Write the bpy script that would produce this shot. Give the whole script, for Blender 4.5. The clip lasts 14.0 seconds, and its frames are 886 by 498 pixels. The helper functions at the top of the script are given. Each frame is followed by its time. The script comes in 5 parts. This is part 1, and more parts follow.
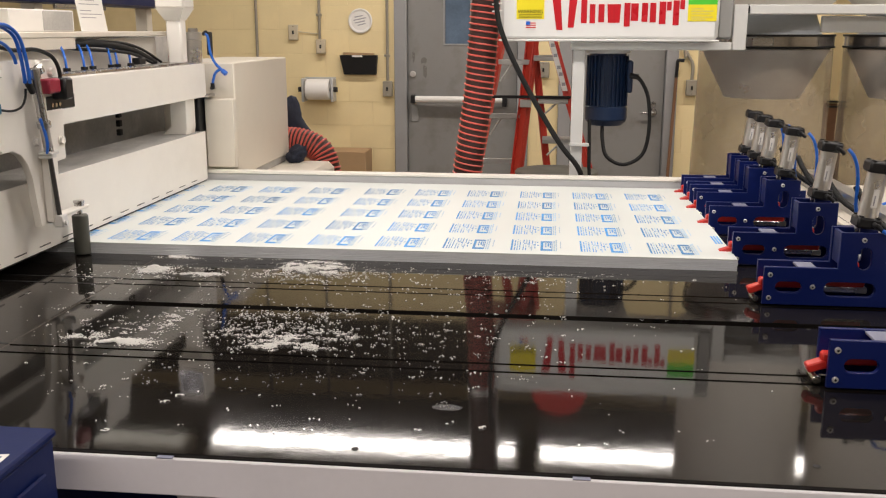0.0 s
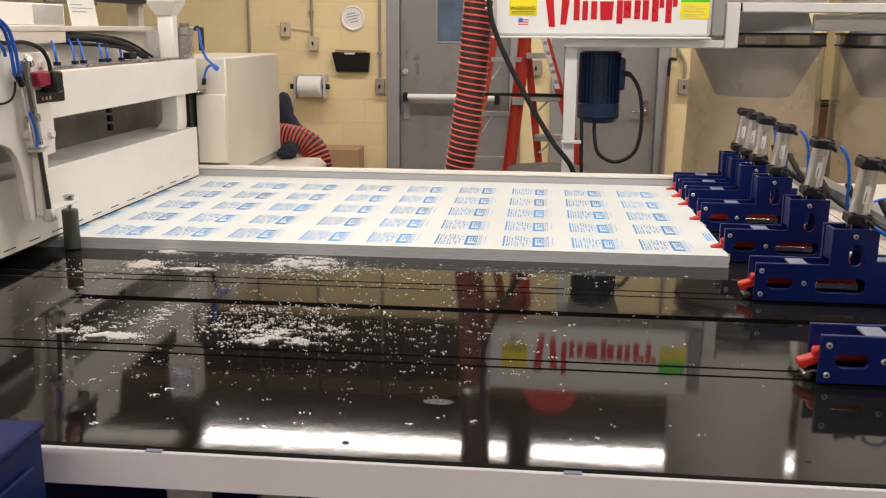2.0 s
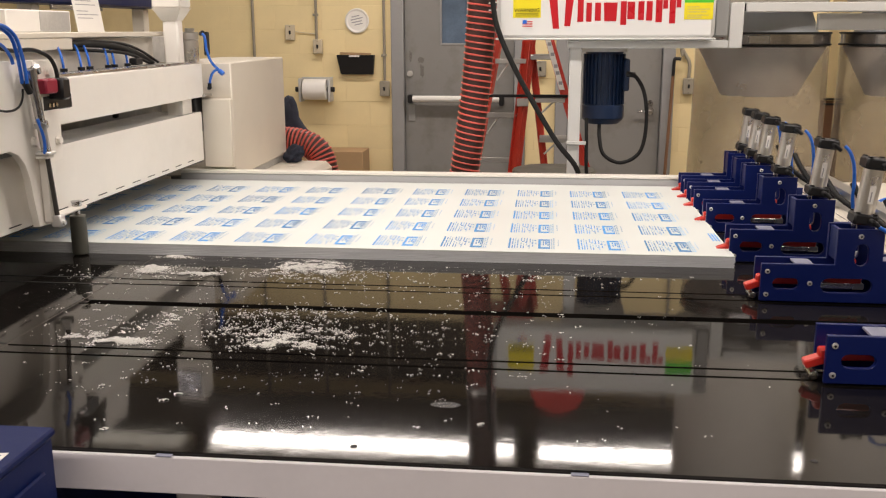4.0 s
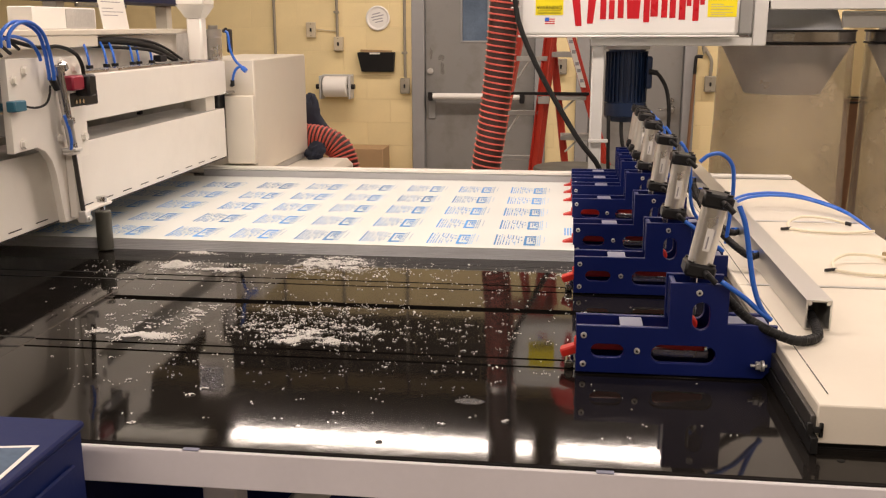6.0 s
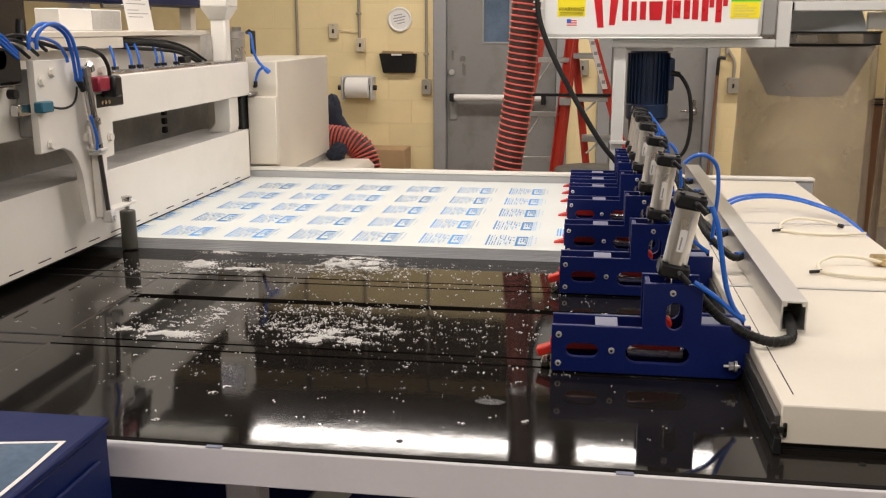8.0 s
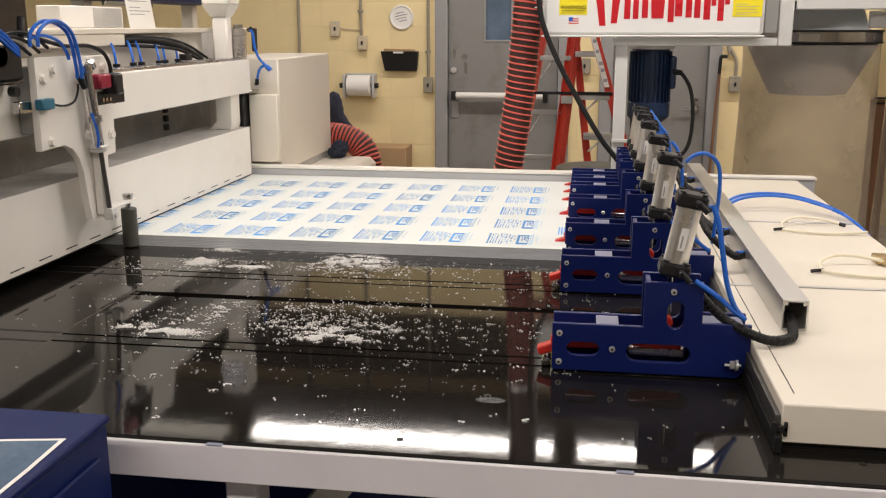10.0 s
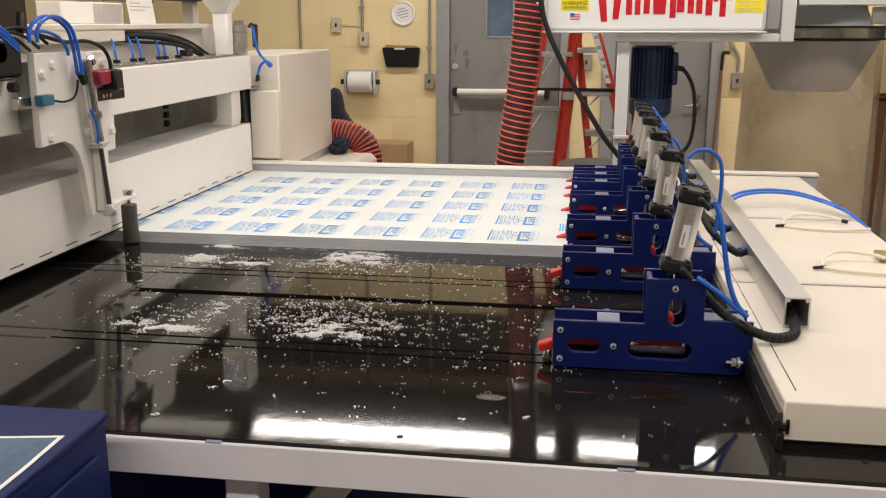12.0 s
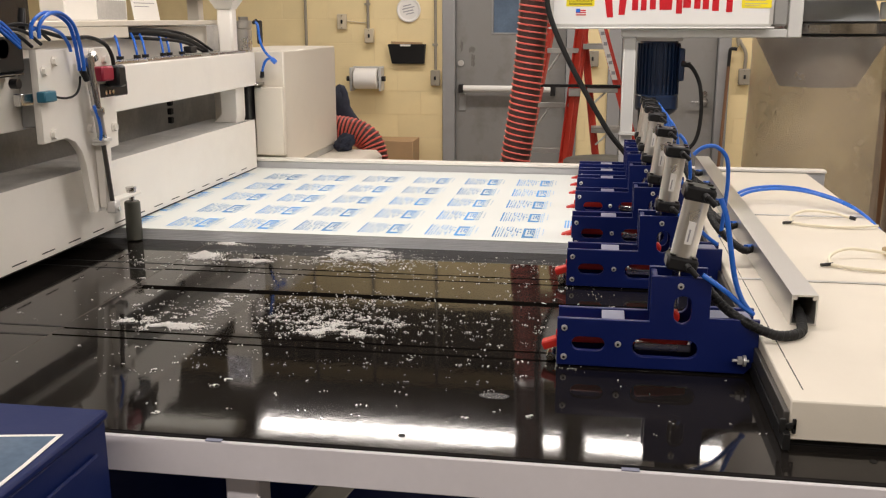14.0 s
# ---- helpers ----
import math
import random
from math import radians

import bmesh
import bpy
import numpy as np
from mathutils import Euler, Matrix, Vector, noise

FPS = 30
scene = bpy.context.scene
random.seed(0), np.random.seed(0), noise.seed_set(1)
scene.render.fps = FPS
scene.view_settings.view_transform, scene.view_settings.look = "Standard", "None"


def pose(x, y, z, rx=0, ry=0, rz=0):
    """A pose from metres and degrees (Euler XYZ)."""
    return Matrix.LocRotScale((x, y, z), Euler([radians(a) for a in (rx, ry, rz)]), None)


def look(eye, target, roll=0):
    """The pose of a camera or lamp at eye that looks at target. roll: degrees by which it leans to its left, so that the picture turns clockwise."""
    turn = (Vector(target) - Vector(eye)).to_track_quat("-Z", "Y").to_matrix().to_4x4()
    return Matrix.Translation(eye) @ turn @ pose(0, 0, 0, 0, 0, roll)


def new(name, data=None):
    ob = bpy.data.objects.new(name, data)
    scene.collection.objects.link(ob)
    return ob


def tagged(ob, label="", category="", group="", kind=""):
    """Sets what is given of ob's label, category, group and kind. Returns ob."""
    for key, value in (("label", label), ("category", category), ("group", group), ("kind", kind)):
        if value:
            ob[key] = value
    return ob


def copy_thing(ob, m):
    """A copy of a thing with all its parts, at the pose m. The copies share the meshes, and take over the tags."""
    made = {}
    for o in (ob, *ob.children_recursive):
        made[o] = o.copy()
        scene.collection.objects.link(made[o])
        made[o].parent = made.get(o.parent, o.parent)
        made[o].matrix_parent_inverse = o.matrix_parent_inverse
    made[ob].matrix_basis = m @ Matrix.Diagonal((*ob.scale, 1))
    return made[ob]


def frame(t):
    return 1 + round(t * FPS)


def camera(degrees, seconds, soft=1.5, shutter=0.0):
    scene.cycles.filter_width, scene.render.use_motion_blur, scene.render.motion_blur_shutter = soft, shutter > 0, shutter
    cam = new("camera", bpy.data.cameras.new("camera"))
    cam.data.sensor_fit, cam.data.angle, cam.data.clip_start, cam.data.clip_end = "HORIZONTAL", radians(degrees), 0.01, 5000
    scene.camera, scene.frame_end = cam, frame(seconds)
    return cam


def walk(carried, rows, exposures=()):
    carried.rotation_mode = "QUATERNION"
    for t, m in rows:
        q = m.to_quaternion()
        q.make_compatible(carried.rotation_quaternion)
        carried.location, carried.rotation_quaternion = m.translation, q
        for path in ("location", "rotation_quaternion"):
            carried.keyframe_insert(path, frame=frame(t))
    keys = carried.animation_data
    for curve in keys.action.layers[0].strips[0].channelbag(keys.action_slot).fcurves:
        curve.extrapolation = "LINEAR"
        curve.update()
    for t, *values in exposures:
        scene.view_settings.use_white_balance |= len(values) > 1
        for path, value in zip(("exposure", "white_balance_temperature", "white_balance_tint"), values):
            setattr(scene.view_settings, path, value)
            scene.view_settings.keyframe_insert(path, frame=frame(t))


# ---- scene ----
cam = camera(50.2, 14.0, soft=1.2)
PATH = [
    (0, (1.897, -1.383, 1.633), (1.683, 0.553, 1.18), 0.1),
    (0.5, (1.899, -1.385, 1.63), (1.68, 0.552, 1.183), -0.0),
    (1, (1.895, -1.39, 1.63), (1.685, 0.548, 1.182), 0.2),
    (1.5, (1.895, -1.385, 1.626), (1.695, 0.553, 1.173), 0.4),
    (2, (1.897, -1.379, 1.622), (1.7, 0.559, 1.167), 0.4),
    (2.5, (1.894, -1.382, 1.628), (1.7, 0.555, 1.171), 0.3),
    (3, (1.898, -1.388, 1.634), (1.701, 0.549, 1.178), 0.1),
    (5.5, (1.893, -1.385, 1.621), (1.66, 0.55, 1.17), -0.1),
    (6, (1.885, -1.392, 1.629), (1.638, 0.539, 1.171), -0.1),
    (6.5, (1.888, -1.388, 1.628), (1.617, 0.54, 1.171), -0.2),
    (7, (1.887, -1.394, 1.63), (1.602, 0.533, 1.176), -0.1),
    (7.5, (1.887, -1.396, 1.63), (1.596, 0.53, 1.177), -0.2),
    (8, (1.885, -1.402, 1.631), (1.595, 0.524, 1.175), -0.1),
    (10.5, (1.887, -1.398, 1.631), (1.594, 0.526, 1.171), 0.0),
    (11, (1.888, -1.393, 1.629), (1.594, 0.531, 1.169), -0.1),
    (11.5, (1.886, -1.396, 1.63), (1.594, 0.527, 1.166), 0.0),
    (12, (1.887, -1.392, 1.629), (1.591, 0.53, 1.162), -0.0),
    (12.5, (1.887, -1.392, 1.629), (1.587, 0.53, 1.164), 0.2),
    (13, (1.891, -1.379, 1.626), (1.586, 0.541, 1.153), 0.0),
    (13.5, (1.89, -1.381, 1.626), (1.586, 0.538, 1.153), 0.1),
    (14, (1.892, -1.375, 1.625), (1.582, 0.544, 1.152), -0.1),
]
walk(cam, [(t, look(eye, target, roll)) for t, eye, target, roll in PATH],
     exposures=[(0, 0, 6500, 10), (3.2, 0, 6500, 10), (5.3, 0.03, 7200, 16), (6.9, 0.03, 7300, 17), (7.3, 0, 6800, 12), (7.8, 0, 6500, 10), (14, 0, 6500, 10)])

# ---------- world and lights ----------
world = bpy.data.worlds.new("world")
scene.world = world
world.use_nodes = True
world.node_tree.nodes["Background"].inputs[0].default_value = (0.9, 0.93, 1.0, 1)
world.node_tree.nodes["Background"].inputs[1].default_value = 0.05
scene.view_settings.exposure = 0.0

T = 0.95          # table height
ZS = 0.986        # top of the sheet stack
SHIFT = 0.618     # travel of the feed carriage
LAMP_Z = 3.42


def ceiling_lamp(x, y, power):
    data = bpy.data.lights.new("tube_light", "AREA")
    data.shape, data.size, data.size_y, data.energy = "RECTANGLE", 2.36, 0.22, power
    data.color = (1.0, 0.91, 0.85)
    ob = new("tube_light", data)
    ob.matrix_world = pose(x, y, LAMP_Z - 0.02)
    return ob


LAMPS = [(0.53, 5.3), (3.08, 5.3), (5.6, 5.3), (0.53, 1.6), (3.08, 1.6), (-2.1, 1.6), (5.6, 1.6),
         (0.53, -2.0), (3.08, -2.0), (-2.1, -2.0), (5.6, -2.0)]
for lx, ly in LAMPS:
    ceiling_lamp(lx, ly, 44)


# ---------- materials ----------
def mat(name, color, rough=0.5, metal=0.0, var=0.12, scale=6.0, grain=90.0, bump=0.05, spec=0.5, random_tint=0.0,
        stain=None, stain_amount=0.0, stain_scale=2.0, stretch=(1, 1, 1), alpha=1.0, coat=0.0, emit=0.0):
    m = bpy.data.materials.new(name)
    m.use_nodes = True
    nt = m.node_tree
    n, l = nt.nodes, nt.links
    b = n["Principled BSDF"]
    tc = n.new("ShaderNodeTexCoord")
    mp = n.new("ShaderNodeMapping")
    mp.inputs["Scale"].default_value = stretch
    l.new(tc.outputs["Object"], mp.inputs[0])
    big = n.new("ShaderNodeTexNoise")
    big.inputs["Scale"].default_value, big.inputs["Detail"].default_value = scale, 5
    l.new(mp.outputs[0], big.inputs["Vector"])
    fine = n.new("ShaderNodeTexNoise")
    fine.inputs["Scale"].default_value, fine.inputs["Detail"].default_value = grain, 3
    l.new(mp.outputs[0], fine.inputs["Vector"])
    add = n.new("ShaderNodeMath")
    add.operation = "MULTIPLY_ADD"
    l.new(fine.outputs["Fac"], add.inputs[0])
    add.inputs[1].default_value = 0.4
    l.new(big.outputs["Fac"], add.inputs[2])
    ramp = n.new("ShaderNodeMapRange")
    ramp.inputs["From Min"].default_value, ramp.inputs["From Max"].default_value = 0.4, 1.0
    ramp.inputs["To Min"].default_value, ramp.inputs["To Max"].default_value = 1 - var, 1 + var
    l.new(add.outputs[0], ramp.inputs[0])
    value = ramp.outputs[0]
    if random_tint:
        info = n.new("ShaderNodeObjectInfo")
        r2 = n.new("ShaderNodeMapRange")
        r2.inputs["To Min"].default_value, r2.inputs["To Max"].default_value = 1 - random_tint, 1 + random_tint
        l.new(info.outputs["Random"], r2.inputs[0])
        mul = n.new("ShaderNodeMath")
        mul.operation = "MULTIPLY"
        l.new(value, mul.inputs[0])
        l.new(r2.outputs[0], mul.inputs[1])
        value = mul.outputs[0]
    tint = n.new("ShaderNodeVectorMath")
    tint.operation = "SCALE"
    tint.inputs[0].default_value = color
    l.new(value, tint.inputs["Scale"])
    out = tint.outputs[0]
    if stain:
        st = n.new("ShaderNodeTexNoise")
        st.inputs["Scale"].default_value, st.inputs["Detail"].default_value = stain_scale, 8
        st.inputs["Roughness"].default_value = 0.65
        l.new(tc.outputs["Object"], st.inputs["Vector"])
        sr = n.new("ShaderNodeMapRange")
        sr.inputs["From Min"].default_value, sr.inputs["From Max"].default_value = 0.5, 0.75
        sr.inputs["To Max"].default_value = stain_amount
        l.new(st.outputs["Fac"], sr.inputs[0])
        mx = n.new("ShaderNodeMix")
        mx.data_type = "RGBA"
        l.new(sr.outputs[0], mx.inputs["Factor"])
        l.new(out, mx.inputs[6])
        mx.inputs[7].default_value = (*stain, 1)
        out = mx.outputs[2]
    l.new(out, b.inputs["Base Color"])
    rr = n.new("ShaderNodeMapRange")
    rr.inputs["From Min"].default_value, rr.inputs["From Max"].default_value = 0.3, 0.7
    rr.inputs["To Min"].default_value, rr.inputs["To Max"].default_value = rough * 0.8, min(1, rough * 1.2)
    l.new(big.outputs["Fac"], rr.inputs[0])
    l.new(rr.outputs[0], b.inputs["Roughness"])
    b.inputs["Metallic"].default_value = metal
    b.inputs["Specular IOR Level"].default_value = spec
    b.inputs["Alpha"].default_value = alpha
    b.inputs["Coat Weight"].default_value = coat
    if emit:
        b.inputs["Emission Color"].default_value = (*color, 1)
        b.inputs["Emission Strength"].default_value = emit
    if bump:
        bp = n.new("ShaderNodeBump")
        bp.inputs["Strength"].default_value, bp.inputs["Distance"].default_value = bump, 0.002
        l.new(fine.outputs["Fac"], bp.inputs["Height"])
        l.new(bp.outputs[0], b.inputs["Normal"])
    return m


M_WHITE = mat("white_enamel", (0.87, 0.835, 0.77), 0.38, var=0.03, stain=(0.5, 0.46, 0.4), stain_amount=0.12, stain_scale=5, bump=0.04, grain=350)
M_CREAM = mat("cream_enamel", (0.74, 0.685, 0.585), 0.4, var=0.03, stain=(0.55, 0.48, 0.38), stain_amount=0.15, stain_scale=4, bump=0.04, grain=350)
M_DUSTY = mat("dusty_grey_metal", (0.42, 0.41, 0.39), 0.7, var=0.2, scale=5, stain=(0.66, 0.64, 0.6), stain_amount=0.7, stain_scale=8)
M_RAIL = mat("lilac_white_paint", (0.7, 0.67, 0.7), 0.5, var=0.04, stain=(0.45, 0.42, 0.42), stain_amount=0.1)
M_BLACK = mat("black_phenolic", (0.011, 0.0095, 0.0085), 0.05, var=0.3, scale=3, grain=34, bump=0.032, spec=0.31, stain=(0.05, 0.045, 0.04), stain_amount=0.12, stain_scale=3)
M_GROOVE = mat("dark_groove", (0.008, 0.008, 0.008), 0.5)
M_BLUE = mat("dark_blue_enamel", (0.004, 0.012, 0.1), 0.36, var=0.1, stain=(0.012, 0.024, 0.11), stain_amount=0.35, bump=0.05, spec=0.36)
M_CABBLUE = mat("cabinet_blue", (0.005, 0.014, 0.085), 0.42, var=0.08, stain=(0.01, 0.022, 0.095), stain_amount=0.35, bump=0.08, grain=200, spec=0.25)
M_STEEL = mat("bright_steel", (0.52, 0.51, 0.5), 0.25, metal=1.0, var=0.06, bump=0.02)
M_ALU = mat("brushed_aluminium", (0.66, 0.65, 0.63), 0.36, metal=0.9, var=0.06, scale=12, stretch=(40, 40, 1), bump=0.03)
M_CYL = mat("anodised_tube", (0.68, 0.66, 0.63), 0.3, metal=0.9, var=0.05, bump=0.01)
M_ALUFENCE = mat("pale_aluminium_fence", (0.52, 0.52, 0.53), 0.45, metal=0.35, var=0.05, stretch=(1, 30, 30))
M_PLASTIC = mat("black_plastic", (0.014, 0.014, 0.015), 0.4, var=0.15, bump=0.05, spec=0.32)
M_RUBBER = mat("black_rubber", (0.014, 0.014, 0.014), 0.5, var=0.2, bump=0.1, spec=0.25)
M_RED = mat("red_enamel", (0.62, 0.03, 0.02), 0.38, var=0.08, bump=0.04)
M_TUBE = mat("blue_tubing", (0.02, 0.14, 0.62), 0.3, var=0.08, bump=0.0)
M_SHEET = mat("white_masked_sheet", (0.745, 0.78, 0.755), 0.42, var=0.015, scale=2, bump=0.02, random_tint=0.015)
M_EDGE = mat("sheet_edge", (0.83, 0.85, 0.88), 0.5, var=0.04, random_tint=0.06)
M_INK = mat("blue_print", (0.07, 0.32, 0.7), 0.5, var=0.35, scale=60, grain=300, bump=0.0, random_tint=0.25)
M_INKPALE = mat("pale_blue_print", (0.36, 0.56, 0.78), 0.5, var=0.3, scale=60, grain=300, bump=0.0, random_tint=0.2)
M_CHIP = mat("white_shavings", (0.86, 0.85, 0.82), 0.6, var=0.05, bump=0.0)
M_BLOCK = mat("yellow_painted_block", (0.84, 0.69, 0.385), 0.6, var=0.07, scale=3, grain=120, bump=0.35, random_tint=0.025, stain=(0.56, 0.41, 0.2), stain_amount=0.55, stain_scale=1.1)
M_JOINT = mat("painted_mortar", (0.8, 0.65, 0.365), 0.8, var=0.1, bump=0.3)
M_DOOR = mat("grey_door_paint", (0.245, 0.24, 0.23), 0.45, var=0.05, stain=(0.12, 0.105, 0.085), stain_amount=0.75, stain_scale=3, bump=0.06)
M_FRAME = mat("grey_frame_paint", (0.31, 0.31, 0.31), 0.45, var=0.05, stain=(0.16, 0.15, 0.13), stain_amount=0.3)
M_FLOOR = mat("shop_floor_concrete", (0.27, 0.26, 0.24), 0.5, var=0.18, scale=1.4, bump=0.2, stain=(0.12, 0.11, 0.1), stain_amount=0.6)
M_CEIL = mat("ceiling_panel", (0.1, 0.092, 0.084), 0.9, var=0.1, scale=2)
M_WALLSIDE = mat("shop_wall_paint", (0.42, 0.36, 0.25), 0.8, var=0.08, scale=1.5)
M_HOSE = mat("hose_black", (0.05, 0.02, 0.016), 0.5, var=0.35, scale=30)
M_HOSERED = mat("hose_orange_red", (0.66, 0.12, 0.09), 0.4, var=0.12)
M_LADDER = mat("ladder_red_fibreglass", (0.55, 0.05, 0.03), 0.42, var=0.1, bump=0.1)
M_LADDERALU = mat("ladder_aluminium", (0.5, 0.5, 0.48), 0.45, metal=0.7, var=0.1)
M_MOTOR = mat("motor_blue", (0.007, 0.022, 0.065), 0.4, var=0.12, bump=0.08)
M_SIGN = mat("sign_white_vinyl", (0.82, 0.82, 0.8), 0.22, var=0.02, bump=0.06, grain=14, spec=0.5)
M_SIGNRED = mat("sign_red_vinyl", (0.56, 0.015, 0.025), 0.3, var=0.05, bump=0.0)
M_YELLOW = mat("yellow_label", (0.88, 0.74, 0.02), 0.45, var=0.04, bump=0.0)
M_GREEN = mat("green_label", (0.08, 0.6, 0.04), 0.45, var=0.04, bump=0.0)
M_FILTER = mat("grey_filter_cloth", (0.86, 0.82, 0.75), 0.9, var=0.06, bump=0.2)
M_CONE = mat("grey_cone_paint", (0.66, 0.7, 0.74), 0.4, var=0.06)
M_COLLAR = mat("galvanised_collar", (0.45, 0.45, 0.44), 0.35, metal=0.7, var=0.12)
M_GREYFRAME = mat("grey_white_frame", (0.62, 0.62, 0.6), 0.45, var=0.04)
M_GREYBOX = mat("grey_box", (0.3, 0.3, 0.29), 0.5, var=0.06)
M_PAPER = mat("paper", (0.82, 0.8, 0.76), 0.7, var=0.02, bump=0.0)
M_GREYINK = mat("grey_ink", (0.35, 0.34, 0.36), 0.7, var=0.1, bump=0.0)
M_CARD = mat("cardboard", (0.42, 0.27, 0.14), 0.8, var=0.1, bump=0.1)
M_GLASS = mat("dark_window_glass", (0.12, 0.17, 0.24), 0.12, var=0.3, scale=4, bump=0.0)
M_BEIGE = mat("beige_plate", (0.58, 0.5, 0.36), 0.5, var=0.05)
M_CONDUIT = mat("conduit_steel", (0.33, 0.3, 0.24), 0.5, metal=0.3, var=0.15)
M_FOIL = mat("crumpled_foil", (0.75, 0.76, 0.82), 0.22, metal=0.9, var=0.1, bump=0.6, grain=30)
M_TEAL = mat("teal_sensor", (0.03, 0.17, 0.26), 0.4)
M_STICKER = mat("grey_sticker", (0.23, 0.24, 0.32), 0.6, var=0.06)
M_SMEAR = mat("dried_smear", (0.3, 0.3, 0.3), 0.6, var=0.4, scale=40, alpha=0.2)
M_CLOTH = mat("dark_navy_cloth", (0.02, 0.025, 0.045), 0.9, var=0.3, bump=0.3)
M_FOOT = mat("dark_green_roller", (0.09, 0.09, 0.075), 0.5, var=0.12, bump=0.1)
M_WHITECABLE = mat("ivory_tube", (0.8, 0.74, 0.58), 0.4, var=0.05, bump=0.0)
M_BRASS = mat("brass", (0.55, 0.42, 0.22), 0.35, metal=0.9, var=0.1)
M_TUBEGLOW = mat("tube_diffuser", (1.0, 0.95, 0.86), 0.5, var=0.0, emit=2.0)
M_UPPER = mat("dark_upper_wall", (0.045, 0.036, 0.024), 0.8, var=0.15, scale=2, bump=0.2, random_tint=0.1)
M_CRIMSON = mat("crimson_plastic", (0.3, 0.012, 0.04), 0.4, var=0.05)
M_STRAP = mat("dark_steel_strap", (0.42, 0.4, 0.39), 0.16, metal=0.9, var=0.25, scale=14, bump=0.15, grain=25)
M_SCREEN = mat("black_screen", (0.01, 0.01, 0.012), 0.25)
M_HOLDER = mat("pale_grey_plastic", (0.5, 0.5, 0.49), 0.4, var=0.06)
M_DARKSTEEL = mat("dark_steel", (0.09, 0.085, 0.08), 0.4, metal=0.6, var=0.2)
M_ZINC = mat("zinc_plated_steel", (0.72, 0.71, 0.69), 0.35, metal=0.6, var=0.08)
M_SCUFF = mat("rust_scuff", (0.14, 0.09, 0.05), 0.8, var=0.4, scale=40, alpha=0.12)
M_SEAM = mat("pale_worn_seam", (0.15, 0.13, 0.115), 0.6, var=0.4, scale=20)
M_RUST = mat("rust_brown_paint", (0.2, 0.1, 0.05), 0.7, var=0.2)


# ---------- mesh helpers ----------
def box(bm, x0, x1, y0, y1, z0, z1, bevel=0.0, m=None):
    t = bmesh.new()
    bmesh.ops.create_cube(t, size=1)
    for v in t.verts:
        v.co = Vector((x0 + (v.co.x + 0.5) * (x1 - x0), y0 + (v.co.y + 0.5) * (y1 - y0), z0 + (v.co.z + 0.5) * (z1 - z0)))
    if bevel:
        bmesh.ops.bevel(t, geom=t.edges[:], offset=bevel, segments=1, affect="EDGES")
    if m is not None:
        t.transform(m)
    merge(bm, t)
    return bm


def merge(bm, t):
    me = bpy.data.meshes.new("tmp")
    t.to_mesh(me)
    t.free()
    bm.from_mesh(me)
    bpy.data.meshes.remove(me)


def rod(bm, a, b, r0, r1=None, seg=20, bevel=0.0):
    a, b = Vector(a), Vector(b)
    t = bmesh.new()
    bmesh.ops.create_cone(t, cap_ends=True, segments=seg, radius1=r0, radius2=r0 if r1 is None else r1, depth=(b - a).length)
    if bevel:
        rims = [e for e in t.edges if any(len(f.verts) > 4 for f in e.link_faces)]
        bmesh.ops.bevel(t, geom=rims, offset=bevel, segments=1, affect="EDGES")
    t.transform(Matrix.Translation((a + b) / 2) @ (b - a).to_track_quat("Z", "Y").to_matrix().to_4x4())
    merge(bm, t)
    return bm


def one(fn, *a, **k):
    return fn(bmesh.new(), *a, **k)


def smooth(me):
    """Rounded shading but for edges over 40 degrees."""
    for p in me.polygons:
        p.use_smooth = True
    me.set_sharp_from_angle(angle=radians(40))


def part(name, bm, material, parent=None, label="", m=None, flat=False):
    if isinstance(bm, bmesh.types.BMesh):
        me = bpy.data.meshes.new(name)
        bm.to_mesh(me)
        bm.free()
    else:
        me = bm
    if not flat:
        smooth(me)
    if material and not me.materials:
        me.materials.append(material)
    ob = new(name, me)
    if parent:
        ob.parent = parent
    if m is not None:
        ob.matrix_basis = m
    if label:
        ob["label"] = label
    return ob


def thing(name, at, label, category, group="", kind=""):
    ob = new(name)
    ob.empty_display_size = 0.05
    ob.location = at
    return tagged(ob, label, category, group, kind)


def from_curve(cu):
    ob = bpy.data.objects.new("tmp", cu)
    scene.collection.objects.link(ob)
    me = bpy.data.meshes.new_from_object(ob.evaluated_get(bpy.context.evaluated_depsgraph_get()))
    bpy.data.objects.remove(ob)
    bpy.data.curves.remove(cu)
    return me


def tube(points, r, res=4, seg=5):
    """A round tube that glides through the points."""
    cu = bpy.data.curves.new("tmp", "CURVE")
    cu.dimensions, cu.bevel_depth, cu.bevel_resolution, cu.use_fill_caps = "3D", r, res, True
    pts = [Vector(p) for p in points]
    if len(pts) > 2:
        ext = [2 * pts[0] - pts[1], *pts, 2 * pts[-1] - pts[-2]]
        fine = []
        for i in range(1, len(ext) - 2):
            p0, p1, p2, p3 = ext[i - 1:i + 3]
            for k in range(seg):
                u = k / seg
                fine.append(0.5 * (2 * p1 + (p2 - p0) * u + (2 * p0 - 5 * p1 + 4 * p2 - p3) * u * u + (3 * p1 - p0 - 3 * p2 + p3) * u ** 3))
        pts = fine + [pts[-1]]
    sp = cu.splines.new("POLY")
    sp.points.add(len(pts) - 1)
    for q, p in zip(sp.points, pts):
        q.co = (*p, 1)
    return from_curve(cu)


